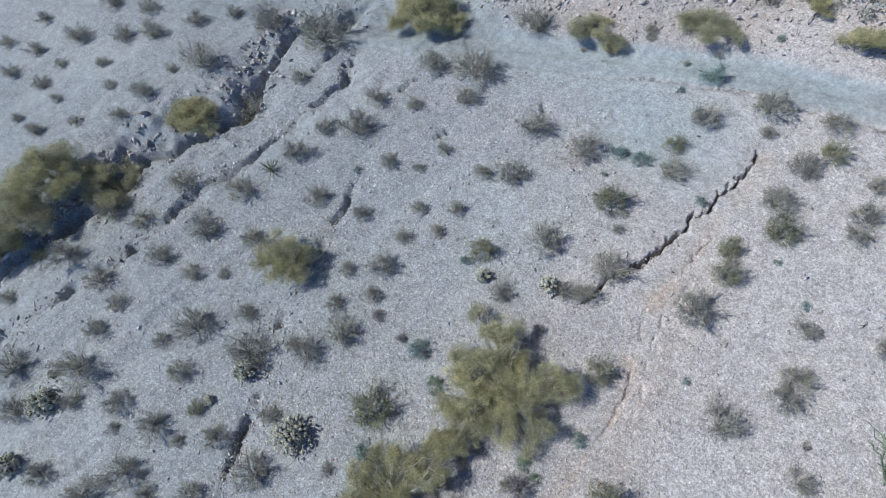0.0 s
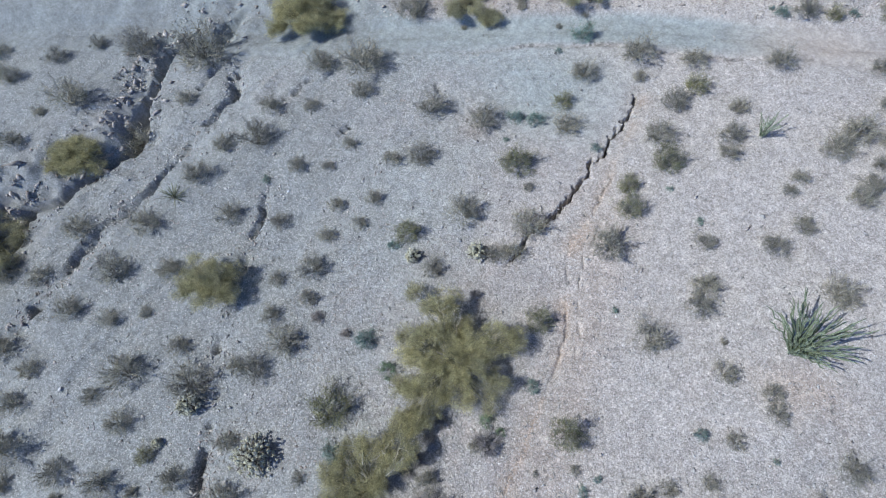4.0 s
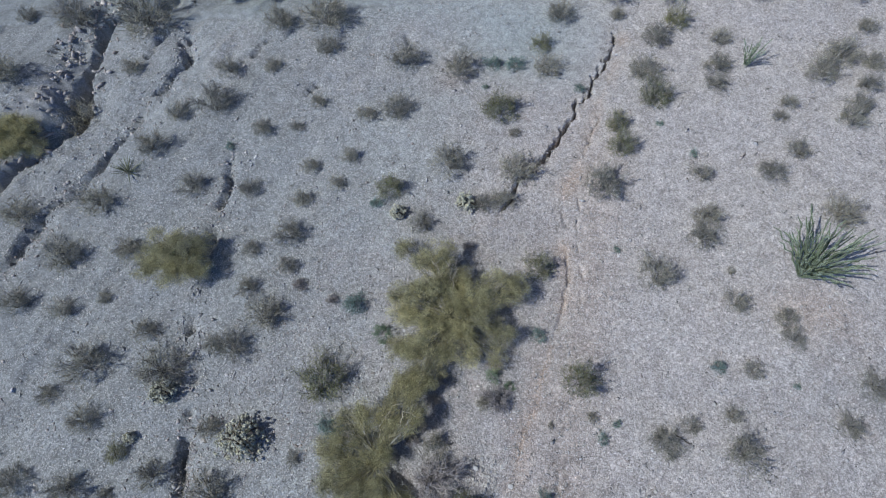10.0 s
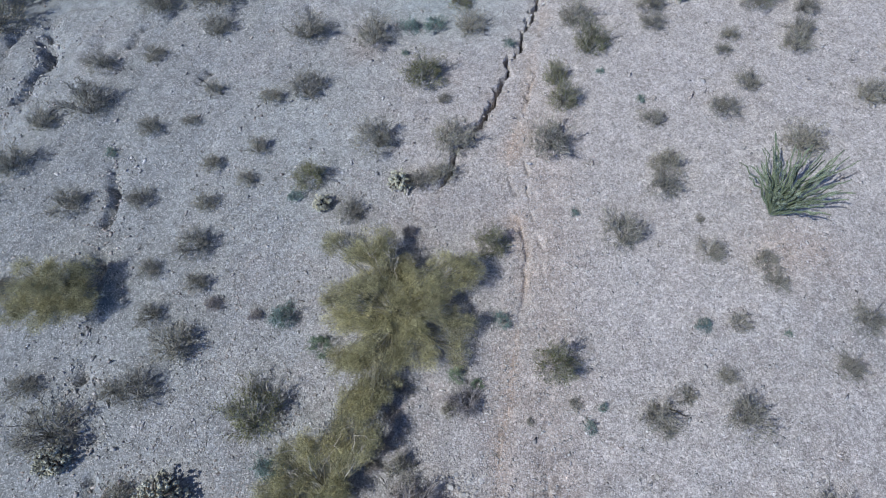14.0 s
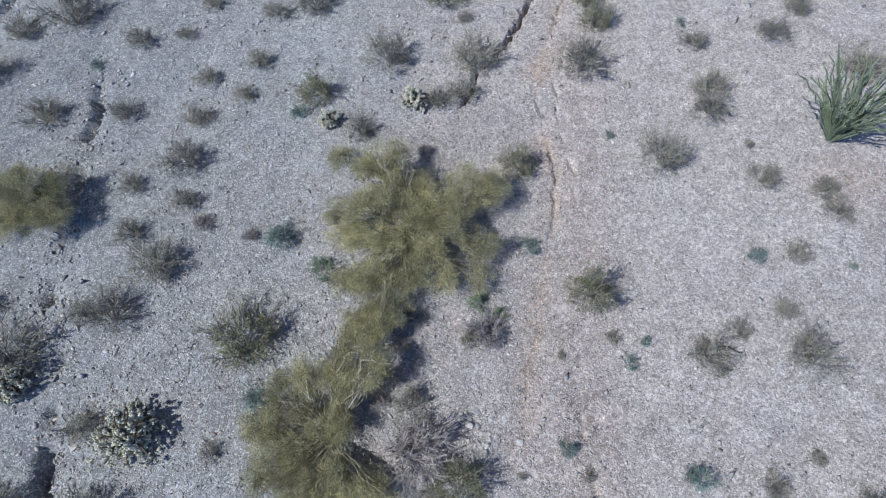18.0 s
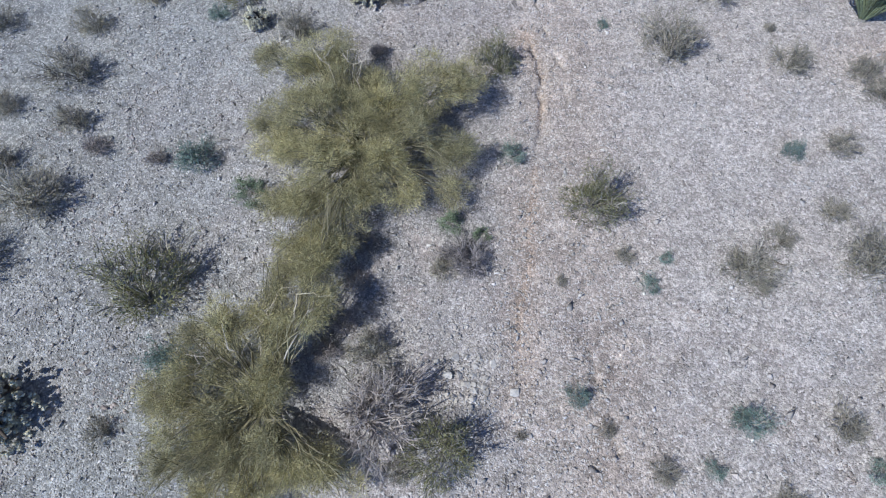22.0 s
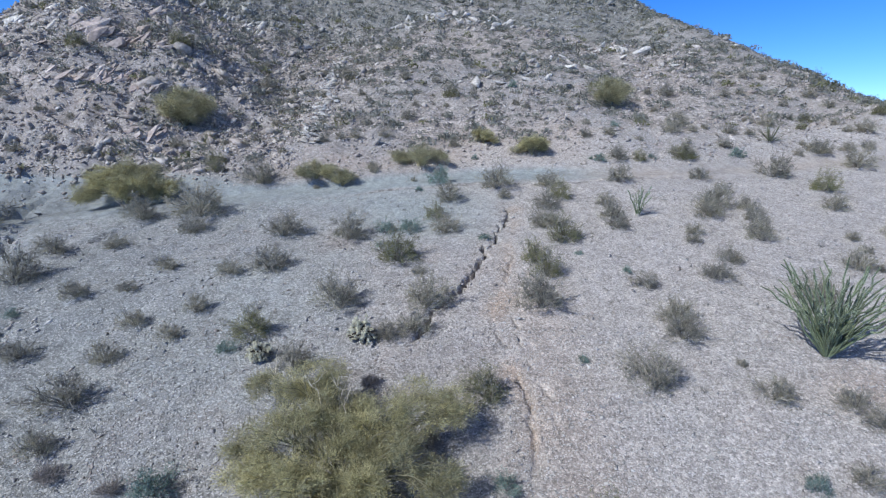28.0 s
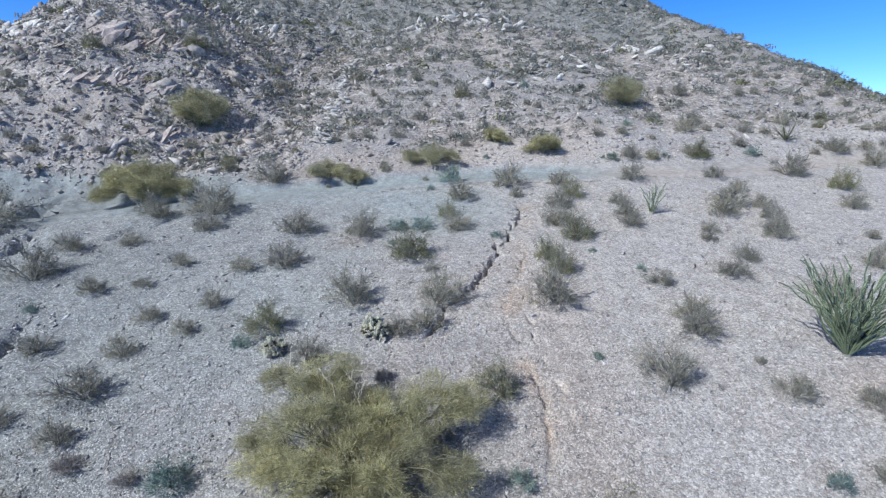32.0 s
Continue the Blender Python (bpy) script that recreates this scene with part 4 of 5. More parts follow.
BURSAGE_UPPER = [
    (-9.00, 9.22, 0.68), (5.10, 10.18, 0.73), (-14.13, 10.41, 0.69), (-3.98, 10.58, 0.53), (-9.10, 10.74, 0.46), (-11.60, 10.87, 0.51), (-7.89, 11.70, 0.39), (-1.78, 11.86, 0.43),
    (-9.31, 12.28, 0.44), (-1.03, 12.29, 0.61), (-7.77, 12.93, 0.50), (-3.44, 13.39, 0.82), (-0.79, 13.55, 0.85), (2.87, 13.65, 0.98), (-12.07, 13.71, 0.54), (-10.64, 14.09, 0.38),
    (-14.77, 14.39, 0.97), (-7.70, 15.23, 0.52), (-1.21, 15.38, 0.27), (-10.10, 15.49, 0.46), (-6.37, 15.53, 0.80), (-14.93, 16.47, 0.58), (-13.02, 16.97, 0.49), (-4.24, 18.16, 0.81),
    (-6.91, 18.29, 0.84), (-10.61, 18.30, 0.64), (-0.38, 18.89, 0.70), (3.69, 19.32, 0.79), (-13.31, 19.47, 0.84), (-11.14, 19.92, 1.31),
]
BURSAGE_EAST = [
    (15.38, -2.01, 0.57), (11.92, -1.69, 0.67), (9.68, -0.79, 0.28), (13.49, -0.62, 0.52), (7.43, -0.37, 0.39), (17.29, -0.35, 0.42), (8.99, -0.29, 0.56), (14.47, 0.36, 0.24),
    (16.41, 0.59, 0.55), (11.34, 0.76, 0.47), (9.48, 0.78, 0.23), (5.63, 0.88, 0.30), (8.97, 1.63, 0.58), (6.89, 2.09, 0.36), (14.63, 2.16, 0.37), (13.25, 2.59, 0.55),
    (10.22, 2.69, 0.78), (8.09, 2.75, 0.22), (17.53, 3.09, 0.83), (14.78, 3.88, 0.83),
]
BURSAGE_EAST_TWO = [
    (19.68, 4.01, 0.59), (17.00, 4.31, 0.32), (6.04, 4.49, 0.27), (13.41, 4.68, 0.26), (5.76, 4.94, 0.61), (8.31, 4.95, 0.71), (6.63, 5.48, 0.38), (17.00, 5.76, 0.67),
    (19.99, 6.13, 0.48), (7.83, 6.16, 0.32), (18.92, 6.18, 0.48), (11.44, 6.63, 0.46), (15.51, 6.74, 0.34), (21.91, 7.04, 0.49), (16.31, 7.38, 0.68), (8.48, 7.74, 0.41),
    (12.24, 8.02, 0.54), (23.65, 8.58, 0.44), (14.75, 8.64, 0.62), (20.39, 8.69, 0.21), (21.78, 8.74, 0.58),
]
BURSAGE_EAST = BURSAGE_EAST + BURSAGE_EAST_TWO
BURSAGE_NEAR = [
    (-0.88, 1.14, 0.26), (3.61, 1.24, 0.26), (-6.16, 1.61, 0.31), (1.21, 1.79, 0.13), (2.74, 1.89, 0.18), (-1.51, 3.01, 0.51), (2.13, 4.59, 0.15), (-0.21, 4.74, 0.30),
    (3.41, 5.13, 0.21),
]
CREOSOTE_SPOTS = [
    (-5.54, 12.06, 0.61), (-5.92, 3.92, 0.90), (1.04, 9.66, 0.60), (2.83, 6.21, 0.75), (-0.11, 1.65, 0.69), (-25.56, 1.18, 0.41), (-12.50, 0.38, 0.46), (-1.97, 16.43, 0.83),
    (-0.70, 20.25, 0.57), (4.96, 22.51, 0.60), (4.28, 17.92, 0.76), (2.93, 16.39, 0.57), (3.27, 15.39, 0.63), (-0.47, 36.22, 0.60), (-12.93, 25.79, 0.61),
    (-14.63, 28.59, 0.48), (-20.73, 37.24, 0.99), (-25.11, 32.47, 0.88), (13.26, 28.29, 0.83), (10.50, 27.89, 0.46), (18.00, 23.61, 0.70), (23.30, 33.74, 0.54),
]
BRITTLE_SPOTS = [
    (-5.72, 7.09, 0.56), (-6.05, 11.17, 0.30), (7.37, 7.55, 0.30), (9.92, 7.52, 0.15), (1.21, 7.43, 0.34), 
    (4.25, 5.09, 0.20), (3.85, 4.55, 0.24), (2.25, 2.45, 0.28), (5.23, 2.10, 0.36), (4.51, 1.31, 0.21), (7.34, 1.31, 0.32), (3.60, 11.10, 0.17), (-5.13, 2.79, 0.49),
    (-13.34, 12.66, 0.28), (-2.80, 18.88, 0.46), (-1.84, 18.98, 0.51), (-2.89, 17.71, 0.17), (1.26, 18.14, 0.30), (-1.74, 23.12, 0.22), (-0.85, 24.21, 0.67), (4.73, 16.94, 0.19),
    (6.13, 15.80, 0.22), (1.08, 27.39, 0.27), (16.44, 28.75, 0.56), (8.16, 27.62, 0.46),
]
FRESH_SPOTS = [(-0.16, 5.78, 0.30), (0.54, 5.53, 0.20), (-4.29, 6.26, 0.42)]
DEAD_SPOTS = [
    (-2.17, 3.67, 0.34), (-1.74, 5.18, 0.30), (-2.41, 3.12, 0.30), (-0.26, 8.43, 0.30), (-1.84, 4.42, 0.28), (-2.04, 10.12, 0.28), (-3.24, 4.69, 0.26),
    (-6.55, 7.10, 0.26), (-8.10, 7.35, 0.34),
    (0.35, 4.84, 0.55), (-1.47, 1.95, 0.91), (13.37, 6.18, 0.72),
]
CHOLLA_SPOTS = [
    (-8.09, 1.76, 0.73), (-2.47, 11.85, 0.48), (-5.06, 10.91, 0.42), (15.76, -2.55, 0.46), (-11.57, 2.61, 0.54), (-19.58, -2.17, 0.29), (-18.79, -3.19, 0.63), (-12.15, 0.95, 0.27),
    (-18.02, -5.55, 0.54),
]


rng = np.random.default_rng(500)
for spots, kinds, group in ((BURSAGE_NEAR, BURSAGE, "bursage shrubs on the slope"), (BURSAGE_EAST, BURSAGE, "bursage shrubs on the slope"), (BURSAGE_WEST, BURSAGE, "bursage shrubs on the slope"),
                            (BURSAGE_FAR_WEST, BURSAGE, "bursage shrubs on the slope"), (BURSAGE_UPPER, BURSAGE, "bursage shrubs on the slope"), (BURSAGE_UPPER_EAST, BURSAGE, "bursage shrubs on the slope"), (BURSAGE_BENCH, BURSAGE, "bursage shrubs on the slope"),
                            (CREOSOTE_SPOTS, CREOSOTE, "creosote shrubs on the slope"), (BRITTLE_SPOTS, BRITTLE, "brittlebushes on the slope"), (FRESH_SPOTS, FRESH, "leafy green bushes"), (DEAD_SPOTS, DEADBUSH, "dead shrubs")):
    for x, y, r in spots:
        plant_shrub(kinds[rng.integers(len(kinds))], x, y, r, group, rng)
# shrubs on the foot of the mountain
FOOT_WEST = [
    (-8.7, 31.9, 0.47), (-8.3, 35.0, 0.29), (-6.0, 29.0, 0.42), (-9.2, 41.9, 0.77), (-7.1, 37.5, 0.46), (-6.4, 36.0, 0.33), (-5.9, 32.0, 0.52), (-4.2, 29.4, 0.48),
    (-4.2, 39.7, 0.56), (-3.3, 33.1, 0.60), (-2.9, 35.1, 0.35), (-1.6, 39.5, 0.48), (-0.8, 35.1, 0.28), (-1.8, 37.2, 0.22), (-10.3, 37.9, 0.47), (-11.4, 43.0, 0.45),
    (-7.7, 28.0, 0.35), (1.2, 37.2, 0.37), (1.0, 34.4, 0.31), (4.1, 35.1, 0.36), (4.8, 34.3, 0.38), (5.8, 31.8, 0.23), (7.7, 33.7, 0.42), (8.4, 32.0, 0.33),
    (7.8, 30.0, 0.44), (9.4, 30.4, 0.45), (-0.1, 29.2, 0.47), (-4.3, 25.3, 0.31), (-2.2, 24.8, 0.20), (-1.0, 25.8, 0.24),
]
FOOT_EAST = [
    (14.4, 38.4, 0.37), (16.1, 38.8, 0.84), (13.9, 35.3, 0.34), (13.5, 31.0, 0.74), (14.9, 31.2, 0.35), (15.8, 31.8, 0.32), (20.0, 37.9, 0.51), (17.0, 31.2, 0.50),
    (19.1, 33.1, 0.38), (18.2, 31.0, 0.43), (16.1, 29.7, 0.47), (20.2, 32.5, 0.61), (23.9, 37.4, 0.44), (21.8, 39.4, 0.49), (26.2, 40.5, 0.38), (26.5, 38.8, 0.65),
    (21.0, 30.2, 0.29), (27.0, 37.0, 0.54), (21.7, 29.4, 0.58), (20.1, 29.0, 0.35), (25.4, 31.3, 0.68), (24.5, 32.5, 0.36), (24.5, 31.5, 0.32), (24.7, 29.7, 0.50),
    (23.4, 29.5, 0.52), (11.2, 30.0, 0.26), (21.4, 42.6, 0.48), (23.8, 42.7, 0.58), (25.1, 42.5, 0.44), (36.0, 47.6, 0.53),
]
FOOT_OUTCROP = [
    (-12.0, 28.9, 0.44), (-12.2, 32.9, 0.49), (-12.4, 28.2, 0.25), (-13.7, 28.4, 0.38), (-12.5, 26.5, 0.24), (-16.4, 30.3, 0.34), (-16.4, 27.8, 0.55), (-7.0, 23.7, 0.20),
    (-9.8, 23.8, 0.39), (-12.3, 24.9, 0.34), (-9.7, 26.9, 0.35), (-6.8, 28.5, 0.35), (-19.6, 24.9, 0.38), (-21.9, 25.5, 0.40), (-22.8, 24.2, 0.46), (-19.7, 27.4, 0.30),
    (-24.4, 24.7, 0.41), (-23.8, 27.3, 0.36), (-22.2, 27.5, 0.35), (-25.8, 27.6, 0.34), (-28.6, 29.5, 0.41), (-17.9, 30.3, 0.32), (-17.2, 36.0, 0.36), (-15.1, 35.1, 0.38),
    (-14.8, 38.8, 0.41), (-12.7, 38.1, 0.36), (-16.8, 44.3, 0.48), (-13.2, 42.9, 0.40), (-23.5, 28.7, 0.30), (-21.3, 28.6, 0.32),
]
FOOT_CREOSOTE = [(22.1, 32.1, 0.43), (31.3, 45.2, 0.82), (27.6, 33.1, 0.64), (-12.8, 24.9, 0.45), (13.5, 28.4, 0.50), (-0.7, 36.6, 0.44)]
FOOT_BRITTLE = [(4.2, 38.3, 0.50), (10.2, 31.9, 0.34), (11.4, 28.3, 0.31), (7.7, 27.8, 0.20)]
standing = []
for spots, kinds in ((FOOT_WEST, BURSAGE), (FOOT_EAST, BURSAGE), (FOOT_OUTCROP, BURSAGE), (FOOT_CREOSOTE, CREOSOTE), (FOOT_BRITTLE, BRITTLE)):
    for x, y, r in spots:
        plant_shrub(kinds[rng.integers(len(kinds))], x, y, r, "shrubs at the foot of the mountain", rng)
        standing.append((x, y))


def far_shrubs(name, label, mat, n, seed, size):
    """Many small far shrubs as one object."""
    rng = np.random.default_rng(seed)
    kinds = []
    for k in range(4):
        s = Soup()
        m = 46
        a, q = rng.uniform(0, 6.283, m), np.sqrt(rng.uniform(0, 1, m))
        tip = np.stack([np.cos(a) * q, np.sin(a) * q, 0.85 * np.sqrt(1.03 - q * q) * rng.uniform(0.6, 1.1, m)], -1)
        s.leaves(tip * rng.uniform(0.55, 1.0, (m, 1)), 0.235, rng)
        kinds.append((np.concatenate(s.v), np.concatenate(s.f)))
    out = Soup()
    made = 0
    while made < n:
        x, y = rng.uniform(-50, 50), rng.uniform(20, 112)
        d = y - bench_line(x)
        if d < 4 or (d < 16 and min(math.hypot(x - a, y - b) for a, b in standing) < 1.1) or vnoise(np.array(x / 5), np.array(y / 5), seed) < rng.uniform(-1.5, 0.3):
            continue
        v, f = kinds[rng.integers(4)]
        r, a = size * rng.lognormal(0, 0.35), rng.uniform(0, 6.283)
        c, s = math.cos(a), math.sin(a)
        w = np.stack([(v[:, 0] * c - v[:, 1] * s) * r + x, (v[:, 0] * s + v[:, 1] * c) * r + y, v[:, 2] * r * rng.uniform(0.8, 1.2) + lay(x, y) - 0.05], -1)
        out.add(w, f)
        made += 1
    tagged(new(name, out.mesh(name, mat)), label, "shrubs", kind="stuff")


litter("dry_tufts", 420, -11, 11, -2, 20, 0.13, TWIG, "tiny dry tufts and seedlings on gravel", 571)
litter("dry_tufts", 160, -24, 24, 4, 24, 0.20, TWIG, "small dry tufts on the upper slope", 572)
far_shrubs("far_shrubs", "grey-brown shrubs dotted over the mountainside", LEAF_FAR, 11000, 601, 0.42)
far_shrubs("far_shrubs", "dull green shrubs dotted over the mountainside", LEAF_GREEN, 900, 602, 0.44)


# ---- palo verde trees ----
def palo_verde(lobes, seed, label, group="palo verde trees", pale=2, fine=1.0, leaf=None, gaps=-0.75):
    """A many-stemmed tree. lobes: x, y, z, radius of each clump of the crown, from the foot of the tree."""
    rng = np.random.default_rng(seed)
    ob = thing("palo_verde_tree", label, "tree", group)
    trunk = Soup()
    trunk.tube([(0, 0, -0.25), (0.02, 0.01, 0.12), (0.0, 0.03, 0.3)], 0.13, 0.09, 7)
    for k in range(3):
        a = rng.uniform(0, 6.283)
        trunk.tube([(0, 0, 0.05), (math.cos(a) * 0.12, math.sin(a) * 0.12, 0.25), (math.cos(a) * 0.3, math.sin(a) * 0.3, 0.5)], 0.08, 0.055, 6)
    child("trunk", trunk.mesh("trunk", BARK_GREEN, True), ob)
    for k, (lx, ly, lz, lr) in enumerate(lobes):
        limb, tuft = Soup(), Soup()
        c = np.array([lx, ly, lz])
        start = np.array([lx * 0.06, ly * 0.06, 0.25])
        way = bend(start, c - np.array([lx, ly, lz]) / (np.linalg.norm(c) + 1e-6) * lr * 0.35, rng, 6, 0.10, 0.05)
        limb.tube(way, 0.030, 0.012, 6)
        for j in range(int(120 * lr ** 1.5)):
            v = rng.normal(size=3)
            v /= np.linalg.norm(v)
            v[2] = v[2] * 0.6 + 0.22
            e = c + v * lr * rng.uniform(0.25, 1.06)
            e[2] = max(e[2], 0.10)
            root = way[rng.integers(2, 6)]
            if j % 2 == 0:
                limb.tube(bend(root, e + (e - root) * 0.12, rng, 4, 0.10, 0.06), 0.013, 0.004, 3)
            # gaps between the tufts
            if math.sin(e[0] * 7.1 + seed) + math.sin(e[1] * 6.3 + 2 * seed) + math.sin(e[2] * 8 + e[0] * 2) < gaps:
                continue
            q = rng.uniform(0.08, 0.19)
            m = int(8000 * q * q * fine)
            b = e + rng.normal(size=(m, 3)) * [q * 0.60, q * 0.60, q * 0.45]
            spray = (b - e) / q + v * 0.5 + rng.normal(size=(m, 3)) * 0.45 + [0, 0, 0.25]
            tuft.slivers(b, spray, rng.uniform(0.05, 0.13, m), rng.uniform(0.0055, 0.0105, m), rng, 0.10)
        if not tuft.v:
            tuft.slivers(np.array([c]), np.array([[0, 0, 1.0]]), 0.1, 0.01, rng)
        limb_ob = child("limb", limb.mesh("limb", BARK_GREEN), ob)
        child("crown", tuft.mesh("crown", leaf or NEEDLE), limb_ob)
        if k < pale:
            bare = Soup()
            e = c + np.array([rng.normal() * 0.25, rng.normal() * 0.25, lr * 0.5])
            p = bend(way[2], e, rng, 7, 0.05, 0.06)
            bare.tube(p, 0.015, 0.006, 5)
            for i in range(5):
                q = p[rng.integers(3, 7)]
                bare.tube(bend(q, q + (p[-1] - p[2]) * 0.25 + rng.normal(size=3) * 0.22, rng, 4, 0, 0.08), 0.009, 0.003, 4)
            child("bare_branch", bare.mesh("bare_branch", BARK_PALE), limb_ob, "pale leafless branch")
    return ob


def set_down(ob, x, y, turn=0.0, s=1.0):
    ob.matrix_basis = pose(x, y, lay(x, y) - 0.03, 0, 0, turn) @ Matrix.Diagonal((s, s, s, 1))
    return ob


set_down(palo_verde([(-1.08, 1.51, 1.36, 0.68), (-2.16, 1.89, 1.18, 0.46), (-0.56, 1.78, 1.41, 0.52), (0.05, 1.11, 1.07, 0.53), (-1.12, 0.21, 1.11, 0.69), (-1.95, 0.12, 0.80, 0.52), (0.60, 0.57, 1.10, 0.60), (1.43, 0.95, 1.21, 0.70), (2.15, 1.17, 1.08, 0.47), (1.28, 0.02, 0.88, 0.55), (1.94, -0.38, 0.48, 0.58), (0.63, -0.73, 0.67, 0.49), (-0.75, -0.92, 0.72, 0.65), (-1.58, -0.43, 0.58, 0.50), (0.15, -1.34, 0.30, 0.52), (0.98, -1.18, 0.18, 0.56), (1.85, -1.08, 0.02, 0.47), (-0.85, -1.53, 0.23, 0.64), (-0.33, -2.26, -0.11, 0.54), (-0.95, -2.42, -0.29, 0.52), (-1.46, -1.61, -0.04, 0.43), (-0.51, -2.83, -0.46, 0.41), (-0.04, 0.16, 0.81, 0.50), (-0.50, 0.73, 1.10, 0.52), (0.10, -0.76, 0.46, 0.43), (0.62, 0.07, 0.75, 0.44), (-0.28, -0.39, 0.66, 0.41)], 31,
                    "broad yellow-green palo verde tree with forked pale branches", pale=4, fine=1.2, gaps=-0.95), -2.05, 7.3)
set_down(palo_verde([(0.57, 1.36, 1.31, 0.52), (0.90, 1.51, 1.37, 0.36), (0.03, 1.83, 1.22, 0.33), (0.01, 1.32, 1.06, 0.43), (-0.79, 1.20, 1.02, 0.50), (-1.31, 1.04, 0.83, 0.40), (-1.40, 0.53, 0.68, 0.48), (-0.85, 0.58, 0.72, 0.42), (0.01, 0.58, 0.77, 0.26), (-1.67, -0.03, 0.50, 0.46), (-1.21, -0.36, 0.37, 0.54), (-0.57, -0.42, 0.34, 0.40), (-0.76, -0.83, 0.14, 0.54), (-1.38, -1.13, 0.00, 0.56), (0.31, -0.68, 0.35, 0.44), (0.76, -0.98, 0.19, 0.50), (1.22, -1.04, 0.10, 0.46), (0.09, -1.31, 0.01, 0.52), (1.53, -1.32, -0.02, 0.40), (-0.58, -1.36, -0.09, 0.49), (0.31, 1.03, 0.98, 0.36), (0.59, 2.10, 1.39, 0.37), (0.82, 2.55, 1.34, 0.33), (0.02, 2.42, 1.30, 0.38), (-0.39, 0.43, 0.61, 0.37), (-0.08, -0.79, 0.22, 0.39), (0.05, 0.05, 0.50, 0.36), (0.30, 0.35, 0.70, 0.32), (-0.30, 0.20, 0.62, 0.34), (-0.25, -0.35, 0.50, 0.32)], 32,
                    "straggling palo verde tree with dead pale limbs", pale=6, fine=1.0, gaps=-0.75), -3.3, 2.1)
set_down(palo_verde([(-0.7, 0.3, 0.85, 0.75), (0.55, 0.45, 0.9, 0.75), (0.1, -0.65, 0.75, 0.7), (-0.95, -0.5, 0.6, 0.6), (0.9, -0.3, 0.6, 0.5), (0.0, 0.1, 1.3, 0.6)], 33,
                    "rounded yellow-green palo verde tree on the slope", pale=1, fine=1.3), -12.95, 7.1)
TREES = [palo_verde([(-0.75, 0.10, 0.70, 0.70), (0.70, 0.30, 0.75, 0.70), (0.10, -0.65, 0.50, 0.65), (0.00, 0.40, 1.00, 0.65), (1.15, -0.30, 0.31, 0.45), (-1.15, -0.40, 0.31, 0.45)], 34, "dense olive palo verde tree beside the bench track", pale=0, fine=1.5, gaps=-1.4),
         palo_verde([(-1.00, 0.00, 0.41, 0.60), (0.20, 0.20, 0.54, 0.65), (1.10, -0.20, 0.37, 0.55), (0.10, -0.70, 0.34, 0.55), (-0.50, 0.60, 0.48, 0.50)], 35, "low spreading olive palo verde tree", pale=0, fine=1.3, gaps=-1.2, leaf=NEEDLE_PALE),
         palo_verde([(-0.45, 0.10, 0.58, 0.65), (0.50, 0.00, 0.71, 0.65), (0.00, -0.40, 0.41, 0.65), (0.05, 0.20, 1.02, 0.50)], 36, "upright olive palo verde tree", pale=1, fine=1.2, gaps=-1.2, leaf=NEEDLE_PALE),
         palo_verde([(-0.45, 0.1, 0.85, 0.65), (0.5, 0.0, 1.05, 0.65), (0.0, -0.4, 0.6, 0.65), (0.05, 0.2, 1.45, 0.55)], 37, "dark olive tree on the mountain top", pale=0, fine=1.0, leaf=LEAF_GREEN)]
set_down(TREES[0], -15.6, 21.9, 20, 1.32)
set_down(TREES[1], -2.0, 26.5, 0, 1.05)
set_down(TREES[3], 2.6, 102.6, 0, 1.3)
set_down(TREES[2], 10.8, 35.8, 40, 1.5)
WASH = "green palo verde tree growing in the wash"
HIGH = "dark olive tree high on the mountain"
for k, x, y, turn, s, label in ((1, -14.9, 22.4, 190, 1.0, ""), (1, -7.2, 24.5, 70, 0.85, "pale dry palo verde tree above the bench"), (2, -5.8, 24.3, 10, 0.65, ""), (0, 1.7, 29.2, 120, 0.62, ""),
                                (0, 4.4, 28.0, 200, 0.75, ""), (2, -17.0, 30.3, 60, 1.75, "broad olive palo verde tree among rocks"), (0, -23.7, 11.0, 10, 1.0, WASH), (1, -25.1, 6.0, 140, 1.3, WASH),
                                (0, -27.0, 4.2, 75, 1.45, WASH), (1, -27.8, 1.7, 30, 1.75, WASH), (0, -27.7, 0.1, 250, 1.2, WASH),
                                (2, -19.5, 75.0, 0, 1.6, HIGH), (1, -22.8, 70.5, 90, 0.9, HIGH), (3, -28.65, 49.3, 45, 1.3, "dark olive tree on the rocky crest"),
                                (0, 24.2, 15.4, 15, 1.5, ""), (1, 26.8, 14.1, 100, 1.3, "")):
    t = copy_thing(TREES[k], pose(0, 0, 0))
    set_down(t, x, y, turn, s)
    if label:
        t["label"] = label


